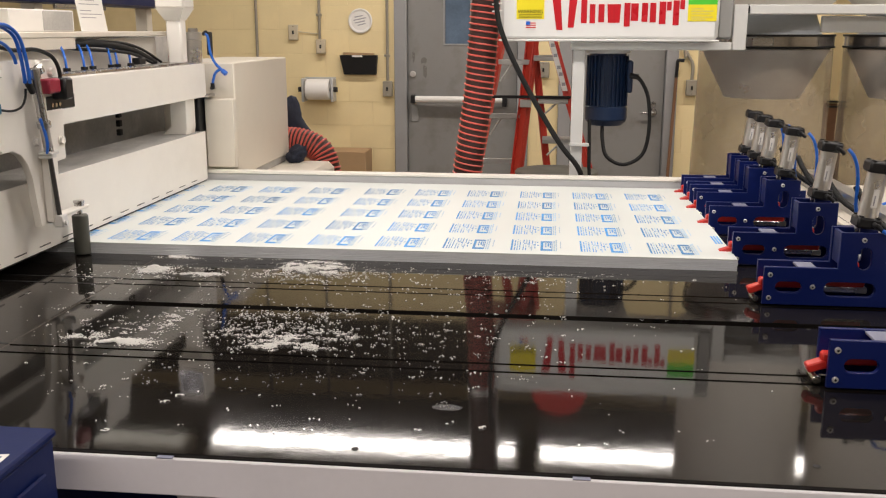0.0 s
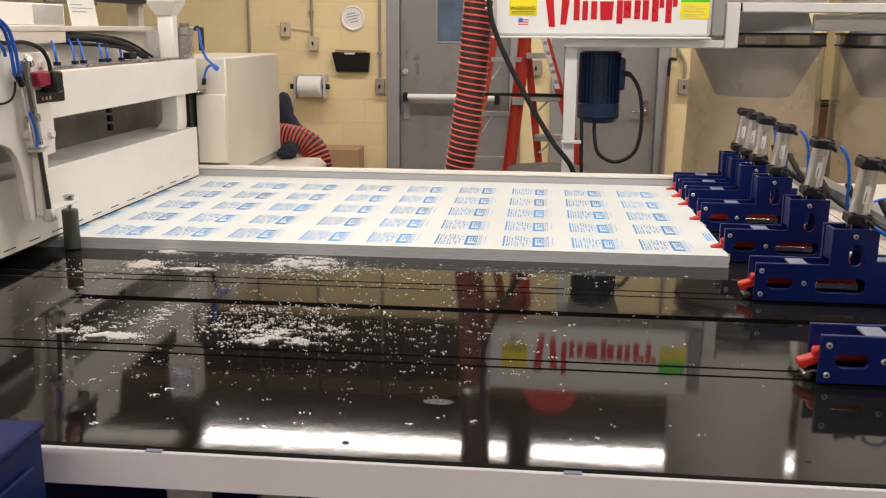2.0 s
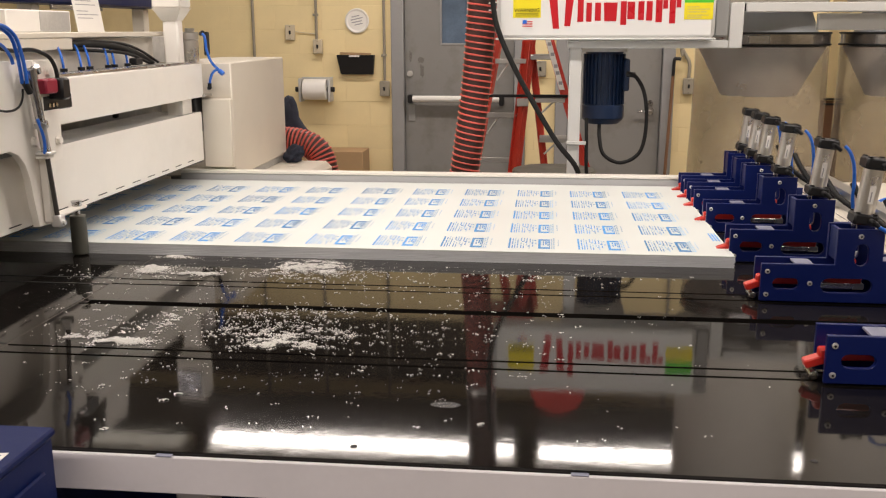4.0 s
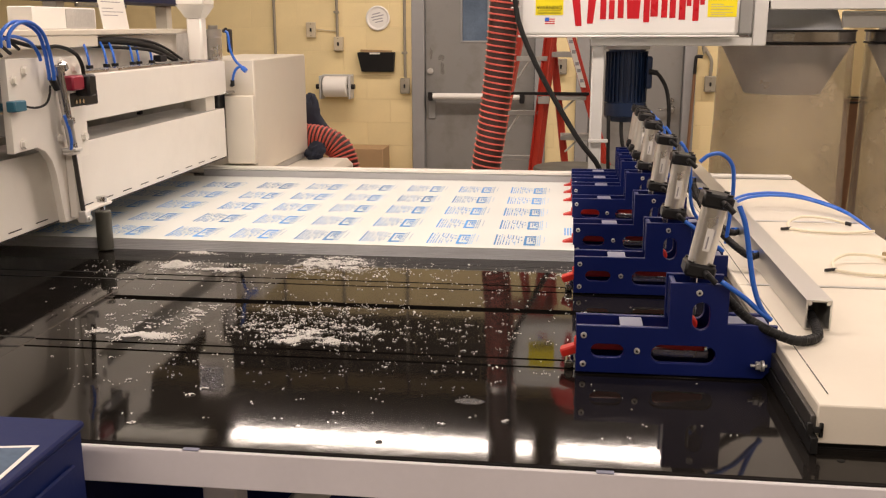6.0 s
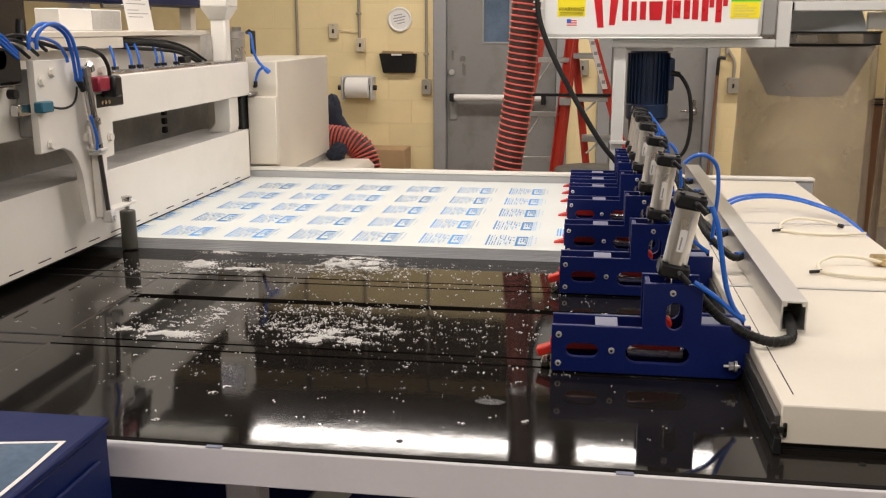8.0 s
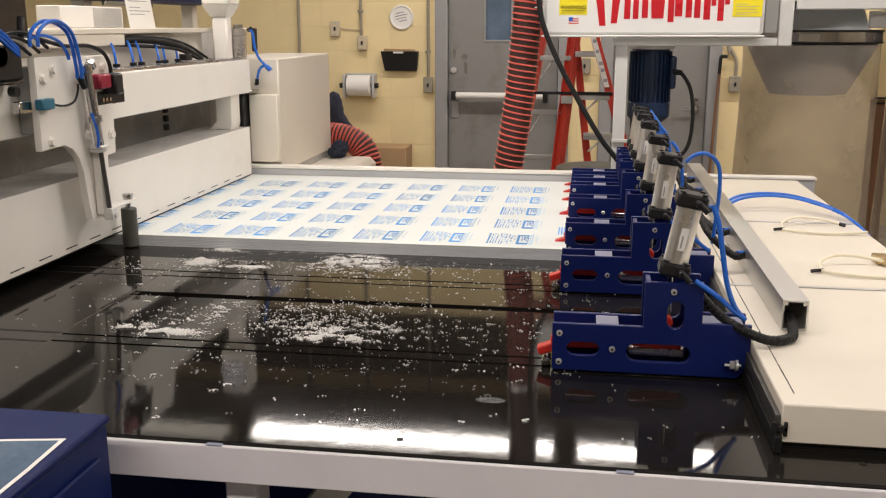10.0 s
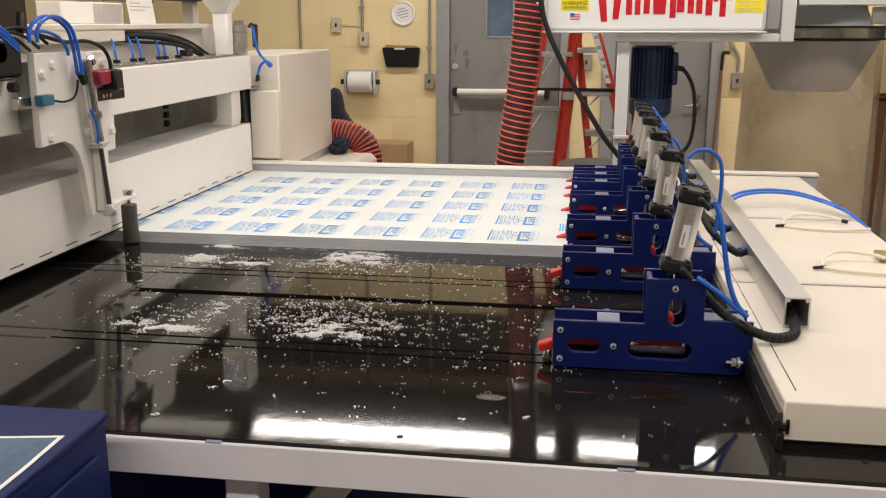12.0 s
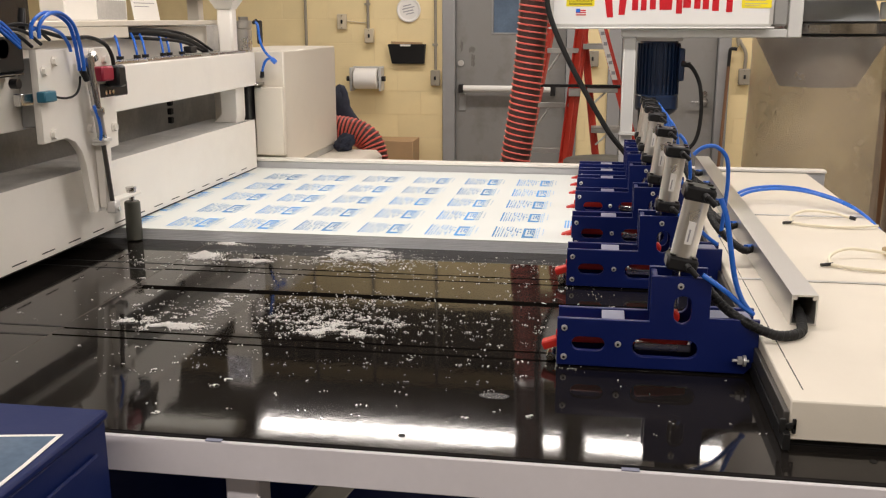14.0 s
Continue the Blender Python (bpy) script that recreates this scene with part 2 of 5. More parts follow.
def plate(loops, thick, bevel=0.0015):
    """A flat plate from an outline and holes in x and z; its faces lie at y = 0 and y = thick."""
    cu = bpy.data.curves.new("tmp", "CURVE")
    cu.dimensions, cu.fill_mode, cu.extrude, cu.bevel_depth, cu.bevel_resolution = "2D", "BOTH", thick / 2 - bevel, bevel, 1
    for loop in loops:
        sp = cu.splines.new("POLY")
        sp.use_cyclic_u = True
        sp.points.add(len(loop) - 1)
        for q, (x, z) in zip(sp.points, loop):
            q.co = (x, z, 0, 1)
    me = from_curve(cu)
    me.transform(Matrix.Translation((0, thick / 2, 0)) @ Matrix.Rotation(math.pi / 2, 4, "X"))
    return me


def oval(x0, x1, z0, z1, n=6):
    """A slot with rounded ends."""
    out = []
    if x1 - x0 > z1 - z0:
        r, zc = (z1 - z0) / 2, (z0 + z1) / 2
        for k in range(n + 1):
            a = math.pi / 2 + math.pi * k / n
            out.append((x0 + r + r * math.cos(a), zc + r * math.sin(a)))
        for k in range(n + 1):
            a = -math.pi / 2 + math.pi * k / n
            out.append((x1 - r + r * math.cos(a), zc + r * math.sin(a)))
    else:
        r, xc = (x1 - x0) / 2, (x0 + x1) / 2
        for k in range(n + 1):
            a = math.pi * k / n
            out.append((xc + r * math.cos(a), z1 - r + r * math.sin(a)))
        for k in range(n + 1):
            a = math.pi + math.pi * k / n
            out.append((xc + r * math.cos(a), z0 + r + r * math.sin(a)))
    return out


def lettering(text, size, depth=0.001):
    cu = bpy.data.curves.new("tmp", "FONT")
    cu.body, cu.size, cu.extrude, cu.align_x = text, size, depth, "CENTER"
    me = from_curve(cu)
    me.transform(Matrix.Rotation(math.pi / 2, 4, "X"))
    return me


# ---------- the room ----------
RX0, RX1, RY0, RY1, RH = -4.5, 7.5, -5.5, 6.8, 3.6
tagged(part("floor", one(box, RX0 - 0.2, RX1 + 0.2, RY0 - 0.2, RY1 + 0.4, -0.2, 0), M_FLOOR), "grey worn concrete workshop floor", "floor", kind="structure")
tagged(part("ceiling", one(box, RX0 - 0.2, RX1 + 0.2, RY0 - 0.2, RY1 + 0.4, RH, RH + 0.2), M_CEIL), "dull workshop ceiling", "ceiling", kind="structure")
tagged(part("wall_west", one(box, RX0 - 0.2, RX0, RY0, RY1, 0, RH), M_WALLSIDE), "plain painted workshop wall", "wall", kind="structure")
tagged(part("wall_east", one(box, RX1, RX1 + 0.2, RY0, RY1, 0, RH), M_WALLSIDE), "plain painted workshop wall", "wall", kind="structure")
tagged(part("wall_south", one(box, RX0 - 0.2, RX1 + 0.2, RY0 - 0.2, RY0, 0, RH), M_WALLSIDE), "plain painted workshop wall", "wall", kind="structure")

DH = 2.16
OPENINGS = ((0.572, 1.725), (1.975, 2.96))     # door openings
wb = bmesh.new()
for x0, x1, z0 in ((RX0, 0.572, 0), (1.725, 1.975, 0), (2.96, RX1, 0), (0.572, 1.725, DH), (1.975, 2.96, DH)):
    box(wb, x0, x1, RY1 + 0.004, RY1 + 0.2, z0, RH)
wall_north = tagged(part("wall_north", wb, M_JOINT), "yellow painted concrete block wall", "wall", kind="structure")


def fixture(x, y):
    th = thing("ceiling_light", (x, y, LAMP_Z), "white two-tube fluorescent ceiling light, lit", "ceiling light", "fluorescent lights")
    part("housing", one(box, -1.22, 1.22, -0.15, 0.15, 0.03, 0.09, 0.01), M_WHITE, th)
    for s in (-0.06, 0.06):
        part("tube", one(rod, (-1.17, s, 0.012), (1.17, s, 0.012), 0.013, seg=12), M_TUBEGLOW, th, "glowing fluorescent tube")
    for s in (-0.9, 0.9):
        part("hanger", one(rod, (s, 0, 0.09), (s, 0, RH - LAMP_Z), 0.006, seg=8), M_STEEL, th)
    return th


for lx, ly in LAMPS:
    fixture(lx, ly)
fixture(-2.06, 5.3)

# double door
for n, (x0, x1) in enumerate(OPENINGS):
    frame_bm = bmesh.new()
    box(frame_bm, x0, x0 + 0.108, RY1 - 0.03, RY1 + 0.16, 0, DH - 0.06, 0.006)
    box(frame_bm, x1 - 0.1, x1, RY1 - 0.03, RY1 + 0.16, 0, DH - 0.06, 0.006)
    box(frame_bm, x0, x1, RY1 - 0.03, RY1 + 0.16, DH - 0.06, DH, 0.006)
    tagged(part("door_frame_%d" % (n + 1), frame_bm, M_FRAME), "grey painted steel door frame", "door frame", kind="structure")


def door(name, x0, x1, window):
    d = thing(name, (x0, RY1 + 0.03, 0), "scuffed grey steel door, closed", "door", kind="structure")
    w = x1 - x0
    loops = [[(0.004, 0.01), (w - 0.004, 0.01), (w - 0.004, DH - 0.065), (0.004, DH - 0.065)]]
    if window:
        loops.append([(0.32, 1.51), (0.32, 1.95), (0.535, 1.95), (0.535, 1.51)])
    part("leaf", plate(loops, 0.045), M_DOOR, d)
    if window:
        part("pane", one(box, 0.315, 0.54, 0.018, 0.026, 1.505, 1.955), M_GLASS, d, "dark vision glass")
        rim = bmesh.new()
        for a in ((0.305, 0.32, 1.495, 1.965), (0.535, 0.55, 1.495, 1.965)):
            box(rim, a[0], a[1], -0.006, 0.0, a[2], a[3], 0.002)
        for a in ((0.32, 0.535, 1.495, 1.51), (0.32, 0.535, 1.95, 1.965)):
            box(rim, a[0], a[1], -0.006, 0.0, a[2], a[3], 0.002)
        part("window_trim", rim, M_FRAME, d)
    return d


d1 = door("door_1", 0.682, 1.622, True)
bar = part("panic_bar", one(rod, (0.07, -0.07, 1.045), (0.83, -0.07, 1.045), 0.027, seg=16, bevel=0.004), M_PAPER, d1, "white push bar")
for bx in (0.055, 0.84):
    part("bracket", one(box, bx - 0.02, bx + 0.02, -0.1, 0.0, 0.99 if bx > 0.5 else 1.01, 1.08, 0.005), M_PLASTIC, d1)
part("kick_guard", one(box, 0.03, 0.09, -0.012, 0.0, 0.85, 1.0, 0.003), M_GREYBOX, d1)
lk = one(rod, (0.045, -0.02, 1.255), (0.045, 0.0, 1.255), 0.026, seg=20, bevel=0.004)
rod(lk, (0.045, -0.024, 1.255), (0.045, -0.02, 1.255), 0.012, seg=12)
part("deadbolt", lk, M_ZINC, d1, "round steel deadbolt")
for sx, sz, sw, sh, seed in ((0.135, 1.37, 0.03, 0.028, 1), (0.15, 1.28, 0.016, 0.06, 2), (0.05, 1.4, 0.012, 0.05, 3)):
    ring = []
    for k in range(18):
        a = 2 * math.pi * k / 18
        q = 1 + 0.6 * noise.noise(Vector((math.cos(a) * 1.8, math.sin(a) * 1.8, seed * 3.7)))
        ring.append((sx + sw * q * math.cos(a), sz + sh * q * math.sin(a)))
    part("rust_scuff", plate([ring], 0.0008, 0.0001), M_SCUFF, d1, "brown rubbed scuff mark", m=pose(0, -0.001, 0))
d2 = door("door_2", 2.085, 2.857, False)
lv = one(rod, (0.69, -0.05, 0.95), (0.69, 0.0, 0.95), 0.012, seg=12)
rod(lv, (0.69, -0.012, 0.95), (0.69, 0.0, 0.95), 0.032, seg=20)
rod(lv, (0.695, -0.05, 0.95), (0.58, -0.052, 0.947), 0.009, seg=12)
part("door_handle", lv, M_STEEL, d2, "steel lever handle")
part("lock_cylinder", one(rod, (0.69, -0.015, 1.02), (0.69, 0.0, 1.02), 0.02, seg=16), M_STEEL, d2)

# yellow pilaster and post between the dust bags
hook = thing("hooked_bar", (2.9, RY1 - 0.06, 0), "thin rusty brown hooked bar leaning by the door", "bar")
part("rod", one(rod, (0.0, 0, 0), (0.042, 0, 1.245), 0.013, seg=12), M_RUST, hook)
part("grip", tube([(0.042, 0, 1.245), (0.046, 0, 1.36), (0.052, 0, 1.383), (0.07, -0.004, 1.386), (0.1, -0.01, 1.383)], 0.014), M_PLASTIC, hook, "black hooked upper end")

# ---------- the black table ----------
table = thing("saw_table", (0, 0, 0), "glossy black panel saw table with grooves and a white front rail", "saw table")
RIGHT, REAR = 4.1, 2.72      # the rear boards are shorter
cuts = [0.0, 0.446, 0.493, 0.822, 0.848, 1.012, 1.064, 2.7]
GAP = 0.010
for a, b in zip(cuts, cuts[1:]):
    if a == 0.822:      # this slot stays open
        part("slot_end", one(box, 0.7205, 0.742, a + 0.003, b - 0.003, T - 0.022, T), M_BLACK, table, flat=True)
        continue
    x0 = 0.7205
    ya, yb = a + (GAP / 2 if a else 0.0035), b - (GAP / 2 if b < 2.65 else 0)
    part("table_board", one(box, x0, RIGHT if b < 2.0 else REAR, ya, yb, T - 0.022, T), M_BLACK, table, flat=True)
part("table_board", one(box, 0.15, 0.7165, 0.0035, 2.7, T - 0.022, T), M_BLACK, table, flat=True)
part("board_seam", one(box, 0.7178, 0.7192, 0.0035, 2.6, T - 0.021, T + 0.0004), M_SEAM, table, "pale worn seam between the boards")
grooves = bmesh.new()
box(grooves, 0.15, RIGHT, 0.012, 1.068, T - 0.04, T - 0.024)
box(grooves, 0.15, REAR, 1.069, 2.68, T - 0.04, T - 0.024)
part("slot_bed", grooves, M_GROOVE, table)
for gy in (0.5, 0.439, 1.07, 1.006):
    part("inlay_groove", one(box, 0.2, 0.7155, gy - 0.004, gy + 0.004, T, T + 0.0006), M_GROOVE, table)
part("front_rail", one(box, 0.15, RIGHT, -0.006, 0.003, 0.878, T - 0.006, 0.002), M_RAIL, table, "white painted front rail")
part("rail_web", one(box, 0.15, RIGHT, 0.0035, 0.06, 0.878, T - 0.042), M_RAIL, table)
for tx in (0.55, 1.27, 1.95, 2.62, 3.3):
    part("clip", one(box, tx, tx + 0.028, -0.0068, 0.003, T - 0.0055, T - 0.0035, 0.0006), M_STICKER, table)
for hx, hy in ((1.591, 0.054), (2.34, 0.075), (0.95, 0.07), (3.1, 0.06)):
    part("countersunk_hole", one(rod, (hx, hy, T), (hx, hy, T + 0.0008), 0.006, seg=16), M_GROOVE, table)
for lx in (0.4, 1.285, 2.55, 3.8):
    for ly in (0.03, 2.4 if lx < 3 else 1.0):
        part("leg", one(box, lx, lx + 0.06, ly, ly + 0.06, 0, 0.877, 0.004), M_RAIL, table)
for ly in (0.9, 1.8):
    part("frame_beam", one(box, 0.2, 4.0 if ly < 1 else 2.7, ly, ly + 0.1, 0.55, 0.85, 0.006), M_BLUE, table, "blue steel frame beam")
part("base_panel", one(box, 0.2, 4.0, 0.45, 0.47, 0.0, 0.8, 0.004), M_BLUE, table, "dark blue base panel")
part("brace", one(box, -0.03, 0.03, -0.02, 0.02, 0, 0.75, 0.003), M_GREYFRAME, table, m=pose(1.0, 0.3, 0.2, 0, 38, 0))

fence = thing("back_fence", (0, 2.612, 0), "pale aluminium fence bar along the back of the table", "fence")
fb = one(box, 0.3, 2.815, 0.0, 0.035, T, T + 0.064, 0.002)
part("bar", fb, M_ALUFENCE, fence)
part("top_lip", one(box, 0.3, 2.82, -0.004, 0.05, T + 0.0645, T + 0.076, 0.002), M_WHITE, fence)

# ---------- the stack of sheets ----------
stack = thing("sheet_stack", (0, 0, T), "stack of white plastic sheets printed with rows of blue labels", "sheet stack")
SY0, SY1, SX0, SX1 = 1.352, 2.604, -0.6, 1.835     # in its end position
NS = 7
th = (ZS - T) / NS
rnd = random.Random(4)
for k in range(NS):
    o = 0.0 if k == NS - 1 else rnd.uniform(-0.0015, 0.0015)
    sheet = part("sheet", one(box, SX0 + o, SX1 + o, SY0 + rnd.uniform(-0.002, 0.001), SY1, k * th + 0.0002, (k + 1) * th - 0.0003, 0.0006), M_SHEET if k == NS - 1 else M_EDGE, stack)


def print_meshes():
    """Blue bars for one block of small writing with a solid emblem, lines running across the sheet."""
    rr = random.Random(11)
    dark, pale = bmesh.new(), bmesh.new()

    def bar_(bm, x0, x1, y0, y1):
        bmesh.ops.create_grid(bm, x_segments=1, y_segments=1, size=0.5, matrix=Matrix.Translation(((x0 + x1) / 2, (y0 + y1) / 2, 0)) @ Matrix.Diagonal((x1 - x0, y1 - y0, 1, 1)))
    bar_(dark, 0.0, 0.0046, 0.0, 0.112)
    # long lines of writing, broken into words
    for x, y0, y1, w in ((0.009, 0.0, 0.108, 0.0034), (0.0155, 0.0, 0.112, 0.003), (0.022, 0.004, 0.1, 0.0032), (0.031, 0.0, 0.062, 0.003), (0.031, 0.078, 0.112, 0.0034),
                         (0.0375, 0.0, 0.05, 0.0032), (0.0385, 0.07, 0.112, 0.0034), (0.0455, 0.03, 0.112, 0.003), (0.0525, 0.0, 0.048, 0.0034), (0.054, 0.062, 0.108, 0.003), (0.061, 0.02, 0.096, 0.0032)):
        y = y0
        while y < y1:
            e = min(y + rr.uniform(0.018, 0.05), y1)
            bar_(dark if rr.random() < 0.7 else pale, x, x + 0.78 * w, y, e)
            y = e + rr.uniform(0.004, 0.008)
    for x, y in ((0.034, 0.068), (0.042, 0.06), (0.049, 0.02), (0.058, 0.054), (0.066, 0.082), (0.068, 0.05)):
        bar_(dark, x, x + 0.0045, y, y + 0.008)
    # emblem: a solid band, then strokes in a frame
    bar_(dark, 0.0765, 0.083, 0.0, 0.1)
    for y0, y1 in ((0.0, 0.016), (0.086, 0.1)):
        bar_(dark, 0.083, 0.107, y0, y1)
    for x0, x1, y0, y1 in ((0.0885, 0.0915, 0.036, 0.056), (0.0885, 0.0915, 0.062, 0.08), (0.0945, 0.0985, 0.044, 0.08), (0.1005, 0.1035, 0.03, 0.05), (0.1005, 0.1035, 0.058, 0.08)):
        bar_(dark, x0, x1, y0, y1)
    bar_(dark, 0.105, 0.107, 0.018, 0.084)
    for xx in (0.11, 0.1155):
        y = 0.0
        while y < 0.1:
            e = rr.uniform(0.008, 0.02)
            bar_(pale, xx, xx + 0.003, y, y + e)
            y += e + 0.005
    y = 0.03
    while y < 0.09:
        bar_(pale, 0.127, 0.1295, y, y + 0.008)
        y += 0.012
    out = []
    for bm, nm, mm in ((dark, "print", M_INK), (pale, "fine_print", M_INKPALE)):
        bmesh.ops.scale(bm, vec=(1.18, 1.3, 1), verts=bm.verts)
        me = bpy.data.meshes.new(nm)
        bm.to_mesh(me)
        bm.free()
        me.materials.append(mm)
        out.append(me)
    return out


dark_me, pale_me = print_meshes()
for c in range(-3, 9):
    for r in range(5):
        at = pose(0.544 + 0.2083 * c - (0.02 if c < 3 else 0.0) - SHIFT + rnd.uniform(-0.002, 0.002), SY0 + 0.042 + 0.2275 * r + rnd.uniform(-0.002, 0.002), ZS - T + 0.0006)
        if at.translation.x < SX0:
            continue
        for nm, me in (("print", dark_me), ("fine_print", pale_me)):
            ob = new(nm, me)
            ob.parent = sheet
            ob.matrix_basis = at
            ob["kind"] = "stuff"
edge_print = bmesh.new()
for k in range(3):
    box(edge_print, SX1 - 0.03 + 0.009 * k, SX1 - 0.0255 + 0.009 * k, SY0 + 0.2, SY0 + 0.31, ZS - T + 0.0001, ZS - T + 0.0007)
part("print", edge_print, M_INK, sheet)

# ---------- the feed carriage, in its end position ----------
CX = 2.205
carriage = thing("feed_carriage", (CX, 0, T), "white sheet-metal feed carriage lying across the table", "feed carriage")
for y0, y1 in ((0.11, 0.848), (0.852, 1.628), (1.632, 2.5)):
    part("cover", one(box, 0.012, 0.515, y0, y1, 0.012, 0.08, 0.0025), M_CREAM, carriage)
part("skirt", one(box, 0.0, 0.0115, 0.09, 2.5, 0.002, 0.03, 0.001), M_RUBBER, carriage, "black rubber skirt")
part("guide_rail", one(box, 0.0025, 0.0115, 0.112, 2.49, 0.032, 0.06, 0.001), M_DARKSTEEL, carriage, "dark steel guide rail")
part("base", one(box, 0.014, 0.513, 0.12, 2.49, 0.001, 0.0115), M_RUBBER, carriage)
for y in (0.85, 1.63):
    part("seam_strip", one(box, 0.03, 0.5, y - 0.006, y + 0.006, 0.0805, 0.083, 0.001), M_ALU, carriage)
tn = bmesh.new()
box(tn, -0.004, 0.006, 0.104, 0.109, 0.025, 0.05, 0.001)
box(tn, 0.006, 0.022, 0.104, 0.109, 0.033, 0.043, 0.001)
box(tn, 0.016, 0.022, 0.104, 0.109, 0.025, 0.05, 0.001)
part("track_mouth", tn, M_GROOVE, carriage)
y = 0.16
while y < 2.4:
    part("slit", one(box, 0.0385, 0.0402, y, y + 0.145, 0.0801, 0.0808), M_GROOVE, carriage)
    y += 0.155
def wrap(pts, r, pitch, wire):
    """A thin spiral wound round the tube that glides through the points."""
    vs = [Vector(p) for p in pts]
    ext = [2 * vs[0] - vs[1], *vs, 2 * vs[-1] - vs[-2]]
    line = []
    for i in range(1, len(ext) - 2):
        p0, p1, p2, p3 = ext[i - 1:i + 3]
        for k in range(60):
            u = k / 60
            line.append(0.5 * (2 * p1 + (p2 - p0) * u + (2 * p0 - 5 * p1 + 4 * p2 - p3) * u * u + (3 * p1 - p0 - 3 * p2 + p3) * u ** 3))
    coil, ang = [], 0.0
    for a_, b_ in zip(line, line[1:]):
        d = b_ - a_
        side = d.cross(Vector((0.1, 0.2, 1))).normalized()
        up_ = side.cross(d).normalized()
        coil.append(a_ + (side * math.cos(ang) + up_ * math.sin(ang)) * r)
        ang += 2 * math.pi * d.length / pitch
    cu = bpy.data.curves.new("tmp", "CURVE")
    cu.dimensions, cu.bevel_depth, cu.bevel_resolution = "3D", wire, 1
    sp = cu.splines.new("POLY")
    sp.points.add(len(coil) - 1)
    for q, p in zip(sp.points, coil):
        q.co = (*p, 1)
    return from_curve(cu)


# hollow square channel
CHX, CHW, CHH, CHY0, CHY1 = 0.083, 0.05, 0.062, 0.51, 2.48
c0, c1, e0, e1 = CHX, CHX + CHW, 0.0812, 0.0812 + CHH
chan = plate([[(c0, e0), (c1, e0), (c1, e1), (c0, e1)], [(c0 + 0.003, e0 + 0.003), (c0 + 0.003, e1 - 0.003), (c1 - 0.003, e1 - 0.003), (c1 - 0.003, e0 + 0.003)]], CHY1 - CHY0, 0.0004)
channel = part("cable_channel", chan, M_ALU, carriage, "hollow square aluminium cable channel", m=pose(0, CHY0, 0))
for cx_ in (CHX + 0.007, CHX + CHW - 0.007):
    part("screw_boss", one(rod, (cx_, 0.0, e1 - 0.007), (cx_, 0.03, e1 - 0.007), 0.0038, seg=12), M_ALU, channel)
LOOM = [(0.105, 0.56, 0.1), (0.1, 0.49, 0.095), (0.085, 0.43, 0.09), (0.03, 0.4, 0.095), (-0.04, 0.44, 0.12), (-0.09, 0.46, 0.165)]
loom = part("loom", tube(LOOM, 0.0095, 4, 10), M_RUBBER, carriage, "black wrapped hose loom")
part("spiral_wrap", wrap(LOOM, 0.0093, 0.011, 0.0014), M_PLASTIC, loom, "black spiral wrap")
for yy in (1.0, 1.28, 1.62, 1.95, 2.2):
    way = [(0.082, yy, 0.12), (0.05, yy - 0.03, 0.125), (0.0, yy + 0.05, 0.16), (-0.02, yy + 0.12, 0.2), (-0.035, yy + 0.16, 0.24)]
    loom = part("loom", tube(way, 0.009, 4, 8), M_RUBBER, carriage)
    part("spiral_wrap", wrap(way, 0.0088, 0.011, 0.0014), M_PLASTIC, loom)
    part("band", one(rod, (0.079, yy + 0.001, 0.12), (0.062, yy - 0.02, 0.1235), 0.0105, seg=12), M_TUBE, carriage, "blue tape end")
for k, off in enumerate((0, 0.05)):
    part("air_line", tube([(0.13, 1.72 + off, 0.11), (0.2, 1.8 + off, 0.125), (0.3, 1.83 + off, 0.13), (0.4, 1.79 + off, 0.122), (0.5, 1.66 + off, 0.095), (0.56, 1.5 + off, 0.03)], 0.0048), M_TUBE, carriage, "blue air hose")
for yy in (1.0, 1.5):
    part("cable", tube([(0.27, yy, 0.086), (0.28, yy + 0.055, 0.095), (0.33, yy + 0.1, 0.104), (0.41, yy + 0.105, 0.098), (0.46, yy + 0.085, 0.088)], 0.0042), M_WHITECABLE, carriage, "ivory plastic tube")
    part("cable", tube([(0.27, yy, 0.086), (0.32, yy - 0.035, 0.087), (0.41, yy - 0.045, 0.086), (0.505, yy - 0.03, 0.09)], 0.0042), M_WHITECABLE, carriage, "ivory plastic tube")
    part("tube_plug", one(rod, (0.455, yy + 0.087, 0.089), (0.47, yy + 0.078, 0.087), 0.006, seg=10), M_PLASTIC, carriage)
    part("cable_tip", one(rod, (0.245, yy - 0.008, 0.086), (0.275, yy + 0.002, 0.087), 0.0045, seg=10), M_PLASTIC, carriage)
vb = one(box, 0.43, 0.5, 1.1, 1.16, 0.0812, 0.1, 0.003)
for k in range(3):
    rod(vb, (0.445 + 0.02 * k, 1.1, 0.09), (0.445 + 0.02 * k, 1.085, 0.09), 0.006, seg=10)
part("valve_block", vb, M_BRASS, carriage, "small brass valve block")


